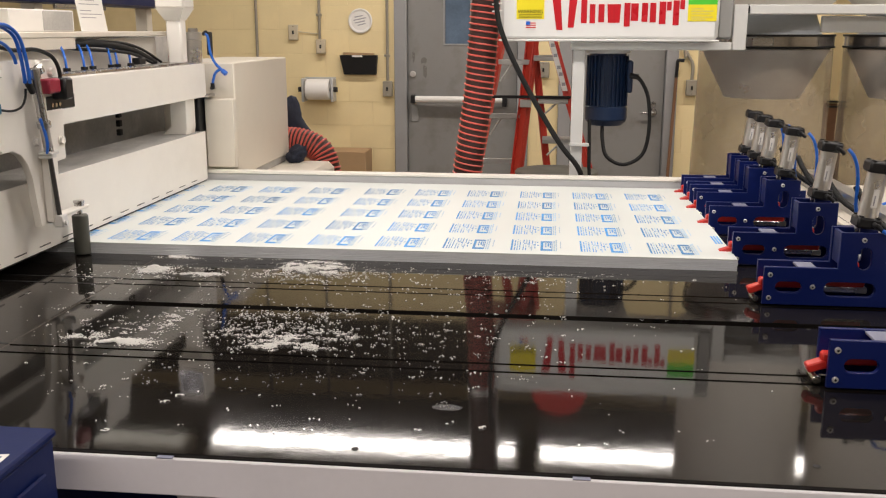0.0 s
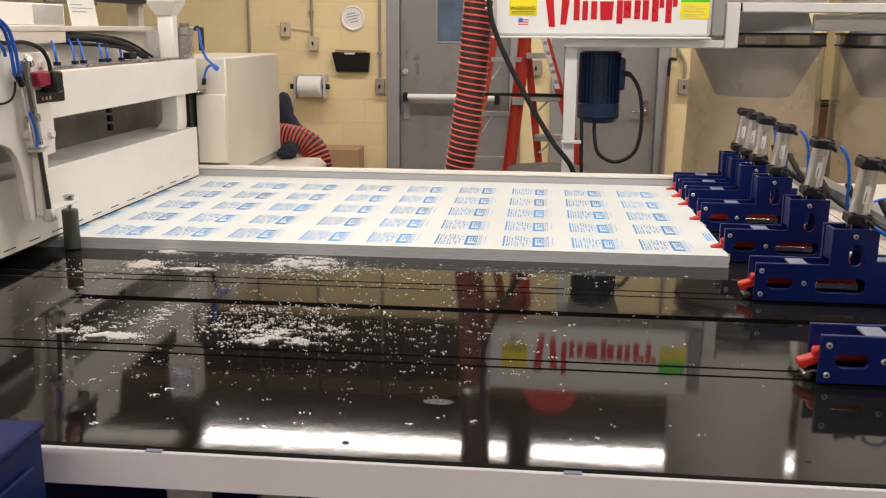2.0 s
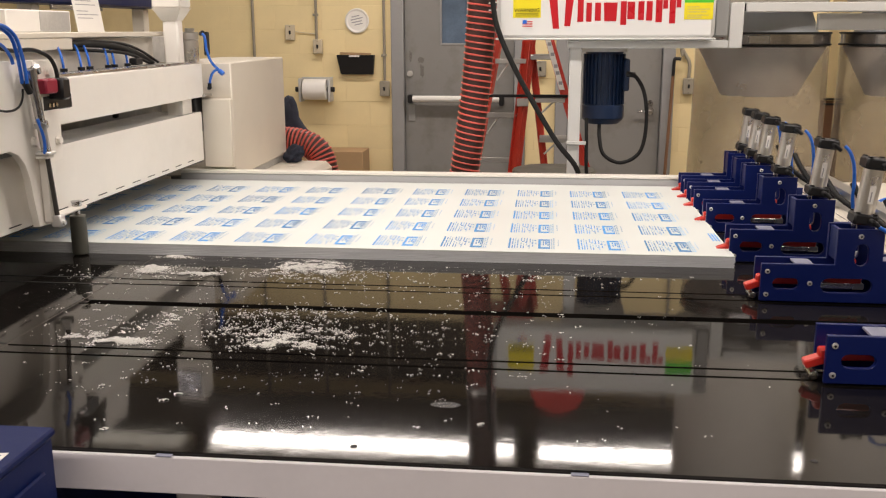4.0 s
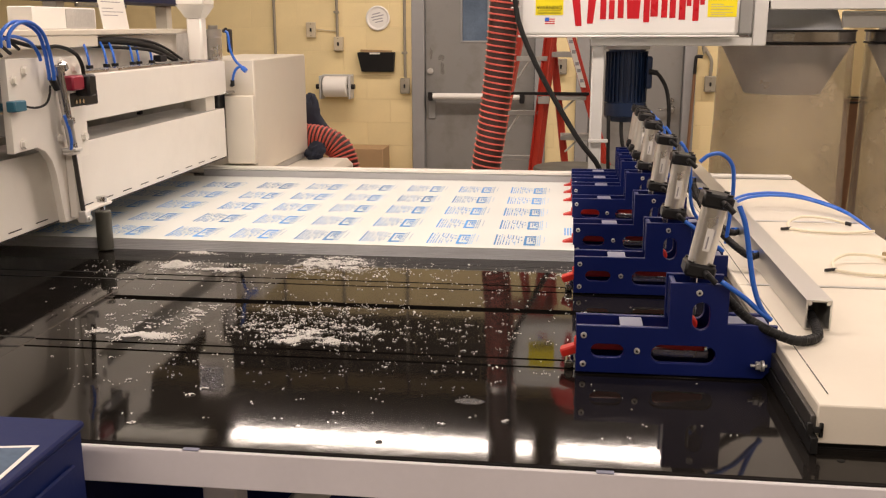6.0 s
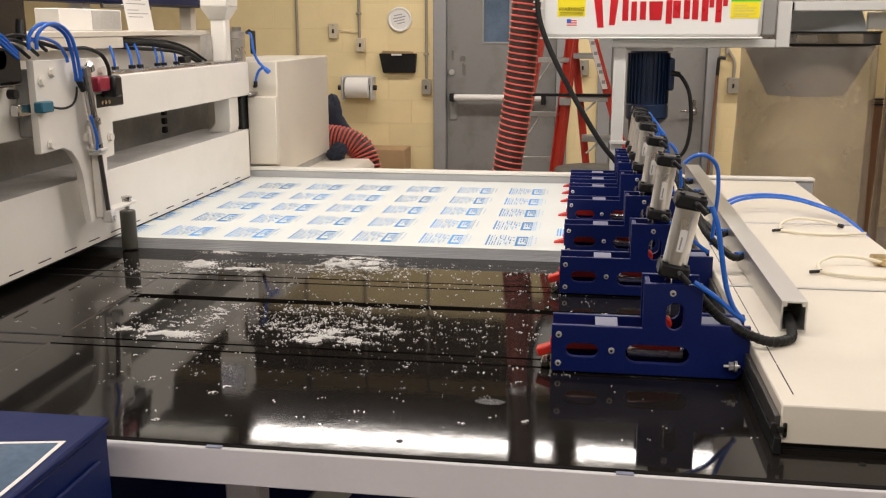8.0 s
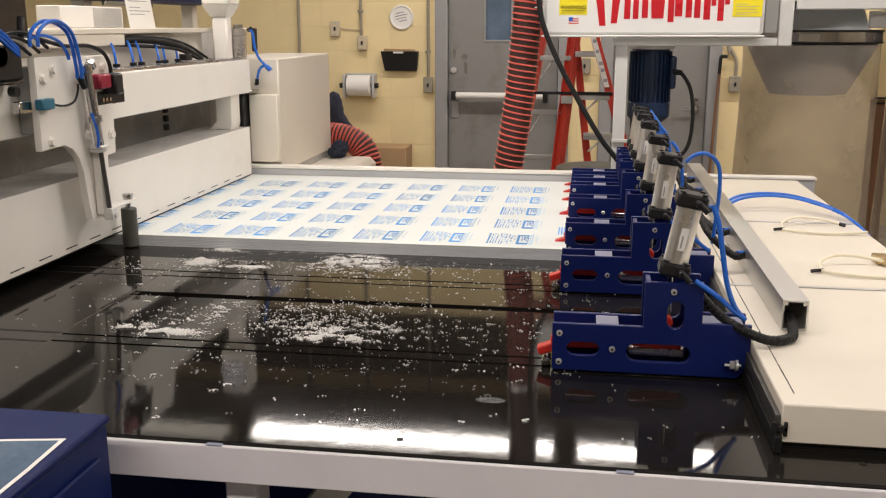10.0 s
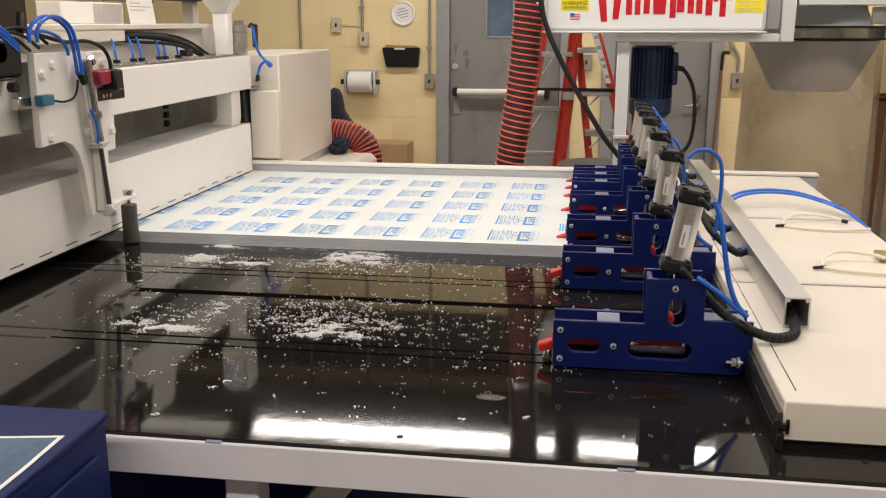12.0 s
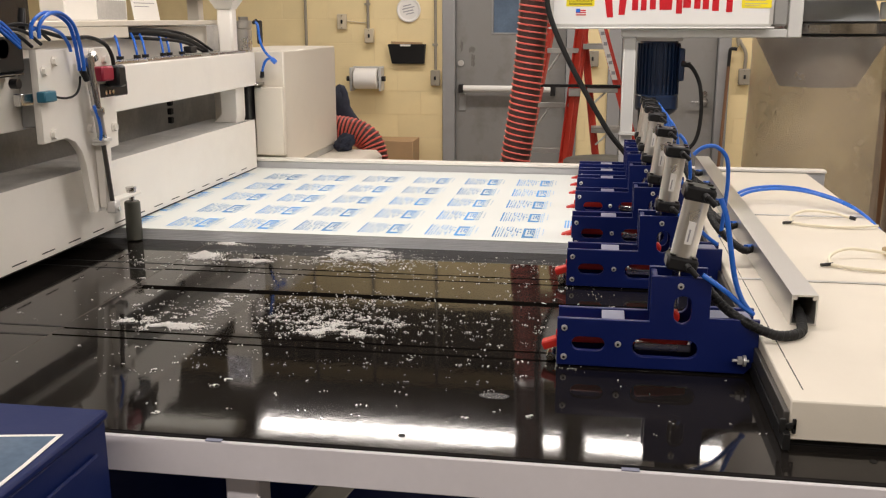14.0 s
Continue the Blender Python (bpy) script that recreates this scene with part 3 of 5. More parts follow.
# ---------- grippers ----------
def gripper(y0, tubes, foot_x=0.244, lean=7):
    g = thing("sheet_gripper", (1.832, y0, T), "dark blue steel gripper with red jaw and tilted air cylinder", "gripper", "row of sheet grippers")
    W = 0.088
    outline = [(0, 0.006), (0, 0.1), (0.178, 0.1), (0.178, 0.192), (0.288, 0.192), (0.288, 0.112), (0.382, 0.112), (0.382, 0.03), (0.36, 0.006)]
    holes = [oval(0.026, 0.094, 0.035, 0.066), oval(0.144, 0.272, 0.028, 0.068), oval(0.22, 0.256, 0.098, 0.158)]
    rear = [(0, 0.006), (0, 0.1), (0.178, 0.1), (0.178, 0.192), (0.288, 0.192), (0.288, 0.112), (0.382, 0.112), (0.382, 0.03), (0.36, 0.006)]
    part("side_plate", plate([outline, *holes], 0.012), M_BLUE, g)
    back = part("side_plate", plate([rear, *holes], 0.012), M_BLUE, g)
    back.location.y = W - 0.012
    part("bridge", one(box, 0.085, 0.13, 0.0125, W - 0.0125, 0.094, 0.0995, 0.001), M_STICKER, g, "grey metal bridge plate")
    part("tail_block", one(box, 0.29, 0.372, 0.0125, W - 0.0125, 0.07, 0.109, 0.002), M_STICKER, g)
    part("tower_web", one(box, 0.18, 0.19, 0.0125, W - 0.0125, 0.11, 0.19, 0.001), M_BLUE, g)
    jaw = bmesh.new()
    box(jaw, -0.005, 0.15, 0.032, W - 0.032, 0.04, 0.064, 0.004)
    box(jaw, -0.026, 0.012, 0.03, W - 0.03, 0.01, 0.028, 0.003, pose(0, 0, 0.02, 0, -20, 0))
    box(jaw, 0.15, 0.25, 0.036, W - 0.036, 0.055, 0.078, 0.004, pose(0, 0, 0.01, 0, 6, 0))
    rod(jaw, (0.222, 0.03, 0.103), (0.222, W - 0.03, 0.103), 0.0145, seg=20, bevel=0.003)
    part("jaw", jaw, M_RED, g, "red enamelled jaw lever")
    foot = one(rod, (-0.014, 0.022, 0.011), (-0.014, W - 0.022, 0.011), 0.0095, seg=16, bevel=0.002)
    rod(foot, (-0.014, 0.018, 0.011), (-0.014, W - 0.018, 0.011), 0.004, seg=10)
    part("jaw_roller", foot, M_STEEL, g)
    part("pivot_bar", one(box, 0.15, 0.262, 0.034, W - 0.034, 0.03, 0.046, 0.002), M_STEEL, g)
    part("clevis", one(rod, (0.226, W / 2, 0.12), (0.226, W / 2, 0.205), 0.008, seg=12), M_STEEL, g)
    for bx, bz in ((0.013, 0.082), (0.013, 0.022), (0.118, 0.053), (0.232, 0.176)):
        bb = one(rod, (bx, -0.004, bz), (bx, 0.001, bz), 0.0062, seg=14, bevel=0.001)
        rod(bb, (bx, -0.0046, bz), (bx, -0.003, bz), 0.003, seg=6)
        part("hex_socket", one(rod, (bx, -0.0051, bz), (bx, -0.0046, bz), 0.0028, seg=6), M_GROOVE, part("bolt", bb, M_ZINC, g))
    st = one(rod, (0.335, -0.012, 0.036), (0.366, -0.012, 0.036), 0.003, seg=8)
    rod(st, (0.345, -0.012, 0.036), (0.353, -0.012, 0.036), 0.009, seg=6)
    rod(st, (0.355, -0.012, 0.036), (0.36, -0.012, 0.036), 0.011, seg=16)
    part("stop_screw", st, M_ZINC, g)
    # tilted air cylinder
    cyl = part("air_cylinder", one(rod, (0, 0, 0.026), (0, 0, 0.142), 0.0245, seg=32), M_CYL, g, "silver air cylinder barrel", m=pose(foot_x, W / 2, 0.2, 0, lean, 0))
    for z0, z1 in ((0.0, 0.028), (0.14, 0.168)):
        cap = one(box, -0.03, 0.03, -0.03, 0.03, z0, z1, 0.005)
        for sx in (-0.021, 0.021):
            for sy in (-0.021, 0.021):
                rod(cap, (sx, sy, z1), (sx, sy, z1 + 0.003), 0.006, seg=10)
        part("end_cap", cap, M_PLASTIC, cyl, "black square end cap")
        fit_ = one(rod, (0.01, -0.03, z0 + 0.014), (0.014, -0.046, z0 + 0.012), 0.007, seg=12)
        rod(fit_, (0.012, -0.044, z0 + 0.015), (0.03, -0.046, z0 + 0.002), 0.0058, seg=12)
        part("port_fitting", fit_, M_PLASTIC, cyl)
    part("label_plate", one(box, -0.007, 0.007, -0.0262, -0.0242, 0.055, 0.1, 0.0004), M_PAPER, cyl, "small white label")
    lg = bmesh.new()
    box(lg, -0.003, 0.0, -0.0268, -0.0263, 0.06, 0.085)
    part("label_bar", lg, M_GREYINK, cyl)
    # blue air tubes
    if tubes == 1:
        part("air_tube", tube([(0.294, -0.008, 0.35), (0.306, -0.016, 0.315), (0.316, -0.02, 0.26), (0.328, -0.02, 0.2), (0.346, -0.008, 0.155), (0.368, 0.01, 0.125)], 0.005), M_TUBE, g, "blue air tube")
    if tubes == 2:
        part("air_tube", tube([(0.298, -0.008, 0.352), (0.32, -0.008, 0.37), (0.35, -0.004, 0.372), (0.378, 0.004, 0.345), (0.386, 0.012, 0.29), (0.384, 0.02, 0.22), (0.38, 0.03, 0.14)], 0.005), M_TUBE, g, "blue air tube")
    if tubes:
        part("air_tube", tube([(0.27, -0.008, 0.202), (0.29, -0.014, 0.19), (0.318, -0.016, 0.17), (0.345, -0.006, 0.145), (0.37, 0.006, 0.125)], 0.005), M_TUBE, g, "blue air tube")
    else:
        part("air_tube", tube([(0.298, -0.008, 0.352), (0.312, -0.014, 0.335), (0.326, -0.012, 0.3), (0.334, -0.004, 0.25), (0.338, 0.006, 0.19), (0.35, 0.016, 0.145), (0.366, 0.024, 0.12)], 0.005), M_TUBE, g, "blue air tube")
    return g


GY = (0.42, 1.0, 1.42, 1.85, 2.13, 2.31, 2.48)
grippers = [gripper(GY[0], 1, 0.231, 10.5), gripper(GY[1], 2), gripper(GY[2], 0)]
grippers += [copy_thing(grippers[2], pose(1.832, yy, T)) for yy in GY[3:]]

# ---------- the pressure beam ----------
K = 1.0221          # the saw's parts were drawn a little small; enlarged about the camera's start point
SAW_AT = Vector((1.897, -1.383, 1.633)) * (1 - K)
BX, BY0, BY1 = 0.455, -0.25, 2.495
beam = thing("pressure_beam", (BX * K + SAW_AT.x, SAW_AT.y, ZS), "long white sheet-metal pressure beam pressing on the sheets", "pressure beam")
part("face", one(box, -0.006, 0.0, BY0, BY1, 0.006, 0.21, 0.001), M_WHITE, beam)
part("top", one(box, -0.2, -0.0065, BY0, BY1, 0.2, 0.2085, 0.001), M_DUSTY, beam, "dusty top flange")
part("end_plate", one(box, -0.2, -0.0065, BY1 - 0.006, BY1, 0.008, 0.198, 0.001), M_WHITE, beam)
part("sole", one(box, -0.19, -0.004, BY0, BY1, 0.0005, 0.0055), M_RUBBER, beam, "black rubber sole")
y = BY0 + 0.05
while y < BY1 - 0.08:
    part("slit", one(box, 0.0, 0.0006, y, y + 0.062, 0.019, 0.0222), M_GROOVE, beam)
    y += 0.132

# ---------- the saw body ----------
saw = thing("panel_saw", (0, 0, 0), "white panel saw body with cross beam, cover and shelf", "panel saw")
part("cross_beam", one(box, 0.36, BX + 0.004, -0.4, 2.52, 1.353, 1.49, 0.003), M_WHITE, saw)
part("linear_rail", one(box, 0.375, 0.44, -0.4, 2.5, 1.4905, 1.5, 0.002), M_STEEL, saw, "polished linear rail")
part("rail_shoe", one(box, 0.34, 0.374, -0.4, 2.5, 1.47, 1.496, 0.002), M_GROOVE, saw)
part("back_cover", one(box, 0.1, 0.12, -0.4, 3.3, 0.95, 1.6, 0.003), M_DUSTY, saw, "grey dusty back cover")
part("inner_panel", one(box, 0.245, 0.26, -0.4, 2.5, 1.4, 1.6, 0.002), M_WHITE, saw)
part("shelf", one(box, 0.02, 0.31, -0.4, 2.54, 1.603, 1.622, 0.003), M_CREAM, saw, "cream top shelf")
part("shelf_lip", one(box, 0.288, 0.308, -0.4, 1.72, 1.565, 1.6025, 0.002), M_CREAM, saw)
part("saw_table_bed", one(box, -1.6, 0.14, -0.3, 2.62, 0.7, T - 0.003, 0.004), M_DUSTY, saw)
ladder_chain = bmesh.new()
for k in range(6):
    box(ladder_chain, 0.2, 0.216, 2.2, 2.225, 1.22 + 0.035 * k, 1.245 + 0.035 * k, 0.002)
part("cable_chain", ladder_chain, M_PLASTIC, saw)
bk = plate([[(0.0, 0.0), (0.085, 0.0), (0.09, 0.02), (0.09, 0.14), (0.03, 0.14), (0.03, 0.03)]], 0.1, 0.004)
part("bracket", bk, M_WHITE, saw, m=pose(0.335, 2.36, 1.213))
part("guide_block", one(box, 0.38, 0.425, 2.51, 2.6, 1.2, 1.35, 0.004), M_PLASTIC, saw)
part("guide_cap", one(box, 0.4, 0.47, 2.505, 2.6, 1.351, 1.362, 0.002), M_STEEL, saw)
col = one(box, 0.335, 0.4, 2.43, 2.49, 1.49, 1.67, 0.008)
part("column", col, M_WHITE, saw, "white upright column")
fl = bmesh.new()
bmesh.ops.create_cone(fl, cap_ends=True, segments=4, radius1=0.046, radius2=0.085, depth=0.05)
fl.transform(Matrix.Translation((0.367, 2.46, 1.69)) @ Matrix.Rotation(math.pi / 4, 4, "Z"))
box(fl, 0.307, 0.427, 2.4, 2.52, 1.715, 1.9, 0.006)
part("column_head", fl, M_WHITE, saw)
foil = bmesh.new()
bmesh.ops.create_grid(foil, x_segments=14, y_segments=14, size=0.5)
for v in foil.verts:
    v.co = Vector((0.313 + 0.108 * (v.co.x + 0.5), 2.394 + 0.012 * noise.noise(v.co * 9), 1.76 + 0.12 * (v.co.y + 0.5)))
fs = bmesh.ops.extrude_face_region(foil, geom=foil.faces[:])
bmesh.ops.translate(foil, vec=(0, 0.003, 0), verts=[v for v in fs["geom"] if isinstance(v, bmesh.types.BMVert)])
part("foil_label", foil, M_FOIL, saw, "crumpled silver foil label")
lc = one(rod, (0.385, 2.6, 1.36), (0.385, 2.6, 1.585), 0.034, seg=28, bevel=0.003)
rod(lc, (0.385, 2.6, 1.585), (0.385, 2.6, 1.62), 0.036, seg=28, bevel=0.004)
part("lift_cylinder", lc, M_CYL, saw, "silver lift cylinder")
part("cylinder_cap", one(rod, (0.385, 2.6, 1.62), (0.385, 2.6, 1.635), 0.02, seg=16), M_STEEL, saw)
part("valve", one(box, 0.42, 0.435, 2.66, 2.7, 1.52, 1.62, 0.004), M_PLASTIC, saw)
part("air_tube", tube([(0.455, 2.553, 1.615), (0.468, 2.55, 1.596), (0.474, 2.55, 1.54), (0.494, 2.55, 1.491), (0.535, 2.548, 1.453)], 0.0055), M_TUBE, saw, "blue air tube")
part("air_tube", tube([(0.533, 2.548, 1.459), (0.513, 2.55, 1.464), (0.492, 2.553, 1.45), (0.479, 2.556, 1.42), (0.475, 2.56, 1.4)], 0.0055), M_TUBE, saw, "blue air tube")
part("tube_joint", one(rod, (0.524, 2.545, 1.462), (0.543, 2.543, 1.446), 0.0105, seg=14, bevel=0.002), M_TUBE, saw)
ft = one(rod, (0.474, 2.56, 1.408), (0.473, 2.562, 1.385), 0.0085, seg=12)
rod(ft, (0.473, 2.562, 1.388), (0.46, 2.585, 1.385), 0.008, seg=12)
part("tube_fitting", ft, M_PLASTIC, saw, "black elbow fitting")
tf = one(rod, (0.44, 2.58, 1.612), (0.46, 2.55, 1.618), 0.0085, seg=12)
part("tube_fitting", tf, M_PLASTIC, saw)

# hose loom over the cross beam
part("loom", tube([(0.275, 1.55, 1.58), (0.28, 1.7, 1.58), (0.3, 1.85, 1.582), (0.325, 2.0, 1.57), (0.33, 2.15, 1.545), (0.335, 2.3, 1.502)], 0.0125), M_RUBBER, saw, "black hose loom")
for k, yy in enumerate((1.58, 1.7, 1.76, 1.9, 1.95, 2.06)):
    part("air_tube", tube([(0.3, yy + 0.05, 1.578), (0.325, yy + 0.02, 1.555), (0.34, yy, 1.53), (0.345, yy - 0.005, 1.5)], 0.0042), M_TUBE, saw, "blue air tube")
    part("tube_base", one(rod, (0.345, yy - 0.005, 1.497), (0.345, yy - 0.005, 1.508), 0.012, seg=12), M_PLASTIC, saw)
part("loom_strand", tube([(0.27, 1.6, 1.575), (0.3, 1.8, 1.562), (0.335, 2.0, 1.55), (0.34, 2.12, 1.535), (0.345, 2.25, 1.503)], 0.006), M_RUBBER, saw)
part("loom_strand", tube([(0.27, 1.62, 1.59), (0.3, 1.82, 1.592), (0.33, 2.02, 1.582), (0.338, 2.18, 1.555), (0.345, 2.34, 1.503)], 0.005), M_RUBBER, saw)
part("valve_box", one(box, 0.33, 0.36, 2.1, 2.16, 1.5, 1.525, 0.003), M_PLASTIC, saw)

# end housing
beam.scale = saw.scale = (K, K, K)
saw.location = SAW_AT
housing = thing("end_housing", (0.2, 2.66, 0), "cream sheet-metal housing at the end of the beam", "machine housing")
hb = one(box, 0.0, 0.33, 0.02, 0.86, 0.985, 1.49, 0.006)
part("shell", hb, M_CREAM, housing)
part("front_cover", one(box, 0.2, 0.33, -0.012, 0.0195, 1.035, 1.335, 0.004), M_CREAM, housing)
part("plinth", one(box, 0.02, 0.32, 0.03, 0.85, 0.951, 0.984, 0.003), M_DUSTY, housing)
base = thing("machine_base", (0, 0, 0), "white rounded machine base behind the fence", "machine base")
part("body", one(box, -0.6, 0.775, 2.69, 3.54, 0.0, 0.95, 0.03), M_CREAM, base)
part("rear_body", one(box, -0.6, 0.48, 3.541, 3.86, 0.0, 0.95, 0.02), M_CREAM, base)

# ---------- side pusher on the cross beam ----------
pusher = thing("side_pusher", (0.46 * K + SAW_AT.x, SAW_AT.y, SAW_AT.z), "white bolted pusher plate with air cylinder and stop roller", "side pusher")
arc = [(0.81, 1.322), (0.914, 1.325), (0.953, 1.31), (0.983, 1.28), (0.999, 1.24), (1.007, 1.19), (1.023, 1.105), (1.127, 1.1), (1.135, 1.27), (1.182, 1.272), (1.19, 1.547), (0.812, 1.551)]
pm = plate([arc], 0.02, 0.002)
pm.transform(Matrix(((0, 1, 0, 0), (1, 0, 0, 0), (0, 0, 1, 0), (0, 0, 0, 1))))
pm.flip_normals()
part("back_plate", pm, M_WHITE, pusher, m=pose(0.045, 0, 0))
part("slide_block", one(box, 0.002, 0.044, 0.82, 1.16, 1.36, 1.53, 0.003), M_GREYBOX, pusher)
leg = one(box, 0.066, 0.09, 1.045, 1.075, 1.11, 1.3, 0.003)
part("stiffener", leg, M_WHITE, pusher)
for by, bz in ((0.835, 1.5), (0.885, 1.522), (1.07, 1.535), (1.135, 1.517), (0.85, 1.34), (1.03, 1.335), (1.16, 1.325)):
    bb = one(rod, (0.066, by, bz), (0.076, by, bz), 0.0115, seg=6)
    rod(bb, (0.065, by, bz), (0.068, by, bz), 0.014, seg=18)
    part("bolt", bb, M_WHITE, pusher)
part("cylinder", one(rod, (0.098, 0.997, 1.505), (0.098, 1.035, 1.3), 0.0125, seg=20, bevel=0.002), M_STEEL, pusher, "slim steel air cylinder")
part("cylinder", one(rod, (0.082, 1.022, 1.5), (0.082, 1.057, 1.3), 0.009, seg=16, bevel=0.002), M_DARKSTEEL, pusher)
part("piston_rod", one(rod, (0.098, 1.035, 1.3), (0.098, 1.06, 1.12), 0.0065, seg=14), M_DARKSTEEL, pusher)
for z, w in ((1.3, 0.02), (1.29, 0.016)):
    part("cylinder_collar", one(box, 0.074, 0.074 + 2 * w, 1.018, 1.058, z, z + 0.009, 0.002), M_ZINC, pusher)
cl = one(box, 0.084, 0.112, 1.048, 1.076, 1.096, 1.13, 0.003)
rod(cl, (0.078, 1.062, 1.108), (0.118, 1.062, 1.108), 0.007, seg=12)
part("clevis", cl, M_ZINC, pusher, "zinc-plated clevis")
part("clamp_ring", one(rod, (0.098, 1.019, 1.39), (0.098, 1.022, 1.375), 0.018, seg=18), M_STEEL, pusher)
cy_head = one(rod, (0.098, 0.992, 1.53), (0.098, 0.997, 1.505), 0.016, seg=16)
rod(cy_head, (0.098, 1.017, 1.535), (0.098, 1.027, 1.52), 0.012, seg=12)
part("cylinder_head", cy_head, M_STEEL, pusher)
for off in (0.0, 0.013):
    part("air_tube", tube([(0.07 + off, 0.79 + off, 1.58), (0.07 + off, 0.795 + off, 1.612), (0.075 + off, 0.83 + off, 1.638), (0.08 + off, 0.88 + off, 1.64), (0.088 + off, 0.93, 1.615), (0.09 + off, 0.95, 1.57), (0.09 + off, 0.96, 1.52), (0.088 + off, 0.965, 1.495)], 0.0048), M_TUBE, pusher, "blue air tube")
part("air_tube", tube([(0.07, 0.79, 1.6), (0.075, 0.84, 1.607), (0.08, 0.9, 1.593), (0.08, 0.935, 1.565), (0.08, 0.945, 1.545)], 0.0045), M_TUBE, pusher, "blue air tube")
part("air_tube", tube([(0.1, 1.0, 1.4), (0.104, 1.012, 1.36), (0.104, 1.018, 1.33), (0.1, 1.02, 1.305)], 0.0042), M_TUBE, pusher, "blue air tube")
part("tube_fitting", one(rod, (0.094, 0.966, 1.497), (0.096, 0.985, 1.47), 0.009, seg=14), M_PLASTIC, pusher)
for k in range(3):
    part("air_tube", tube([(0.04, 0.55, 1.6 + 0.008 * k), (0.05, 0.62, 1.63 + 0.006 * k), (0.05, 0.7, 1.62 - 0.01 * k), (0.05, 0.77, 1.575 - 0.008 * k)], 0.0045), M_TUBE, pusher, "blue air tube")
for k, (ya, za) in enumerate(((0.62, 1.585), (0.66, 1.59), (0.7, 1.6))):
    part("black_cable", tube([(0.03, ya, za), (0.045, ya + 0.07, za + 0.015), (0.05, ya + 0.14, za + 0.005), (0.05, ya + 0.2, za - 0.025)], 0.0045), M_RUBBER, pusher, "thin black cable")
part("sleeve", one(rod, (0.04, 0.8, 1.6), (0.03, 0.825, 1.65), 0.009, seg=14), M_PLASTIC, pusher, "black sleeve")
part("black_cable", tube([(0.05, 0.85, 1.6), (0.06, 0.97, 1.578), (0.07, 1.06, 1.578), (0.08, 1.12, 1.56), (0.085, 1.145, 1.53), (0.087, 1.15, 1.495)], 0.0055), M_RUBBER, pusher, "black cable")
part("black_cable", tube([(0.075, 0.845, 1.437), (0.08, 0.9, 1.428), (0.082, 0.945, 1.434), (0.084, 0.965, 1.455), (0.084, 0.972, 1.48)], 0.003), M_RUBBER, pusher, "thin black cable")
part("red_connector", one(box, 0.066, 0.1, 1.062, 1.127, 1.46, 1.5, 0.005), M_CRIMSON, pusher, "crimson valve connector")
part("black_connector", one(box, 0.066, 0.11, 1.129, 1.177, 1.44, 1.5, 0.006), M_PLASTIC, pusher, "black plug")
part("valve_body", one(box, 0.02, 0.066, 1.1, 1.262, 1.41, 1.452, 0.003), M_PLASTIC, pusher, "black valve body")
for k in range(3):
    part("valve_screw", one(rod, (0.066, 1.13 + 0.02 * k, 1.425), (0.069, 1.13 + 0.02 * k, 1.425), 0.006, seg=12), M_STEEL, pusher)
part("sensor", one(box, 0.066, 0.09, 0.79, 0.845, 1.425, 1.452, 0.003), M_TEAL, pusher, "teal proximity sensor")
part("sensor_arm", one(box, 0.04, 0.06, 0.735, 0.79, 1.42, 1.45, 0.002), M_STEEL, pusher)
part("sensor_knob", one(rod, (0.04, 0.735, 1.475), (0.06, 0.735, 1.475), 0.012, seg=14), M_PLASTIC, pusher)
mb = one(box, -0.08, 0.05, 0.45, 0.785, 1.5, 1.585, 0.006)
rod(mb, (0.0, 0.7, 1.56), (0.05, 0.7, 1.56), 0.025, seg=18)
part("drive_motor", mb, M_PLASTIC, pusher, "black drive unit")
part("drive_block", one(box, -0.02, 0.05, 0.6, 0.778, 1.494, 1.499, 0.002), M_STEEL, pusher)
part("drive_foot", one(box, -0.06, 0.03, 0.64, 0.77, 1.4905, 1.4995), M_PLASTIC, pusher)
part("junction", one(box, -0.02, 0.03, 0.835, 0.885, 1.552, 1.6, 0.004), M_CREAM, pusher)
part("foot_arm", one(box, 0.03, 0.062, 1.08, 1.305, 1.105, 1.115, 0.003), M_WHITE, pusher)
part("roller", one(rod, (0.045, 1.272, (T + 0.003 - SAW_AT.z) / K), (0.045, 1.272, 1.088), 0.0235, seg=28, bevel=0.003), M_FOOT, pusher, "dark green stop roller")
rs = one(rod, (0.045, 1.272, 1.088), (0.045, 1.272, 1.125), 0.008, seg=12)
rod(rs, (0.045, 1.272, 1.115), (0.045, 1.272, 1.123), 0.014, seg=6)
rod(rs, (0.045, 1.272, 1.125), (0.045, 1.272, 1.131), 0.016, seg=16)
part("roller_bolt", rs, M_STEEL, pusher)

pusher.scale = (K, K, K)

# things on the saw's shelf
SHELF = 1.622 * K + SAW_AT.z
sb = thing("white_carton", (0.06, 1.6, SHELF), "plain white carton standing on the shelf", "carton")
part("carton_body", one(box, 0, 0.09, 0, 0.43, 0, 0.075, 0.003), M_PAPER, sb)
part("carton_side", one(box, 0.0902, 0.0912, 0.21, 0.42, 0.004, 0.07), M_DUSTY, sb, "grey shaded panel")
sheet_paper = thing("paper_sheet", (0.16, 2.06, SHELF), "printed white paper sheet leaning on the shelf", "paper")
part("page", one(box, 0, 0.0015, 0, 0.216, 0, 0.27, 0), M_PAPER, sheet_paper, m=pose(0, 0, 0.0, 0, -8, 0))
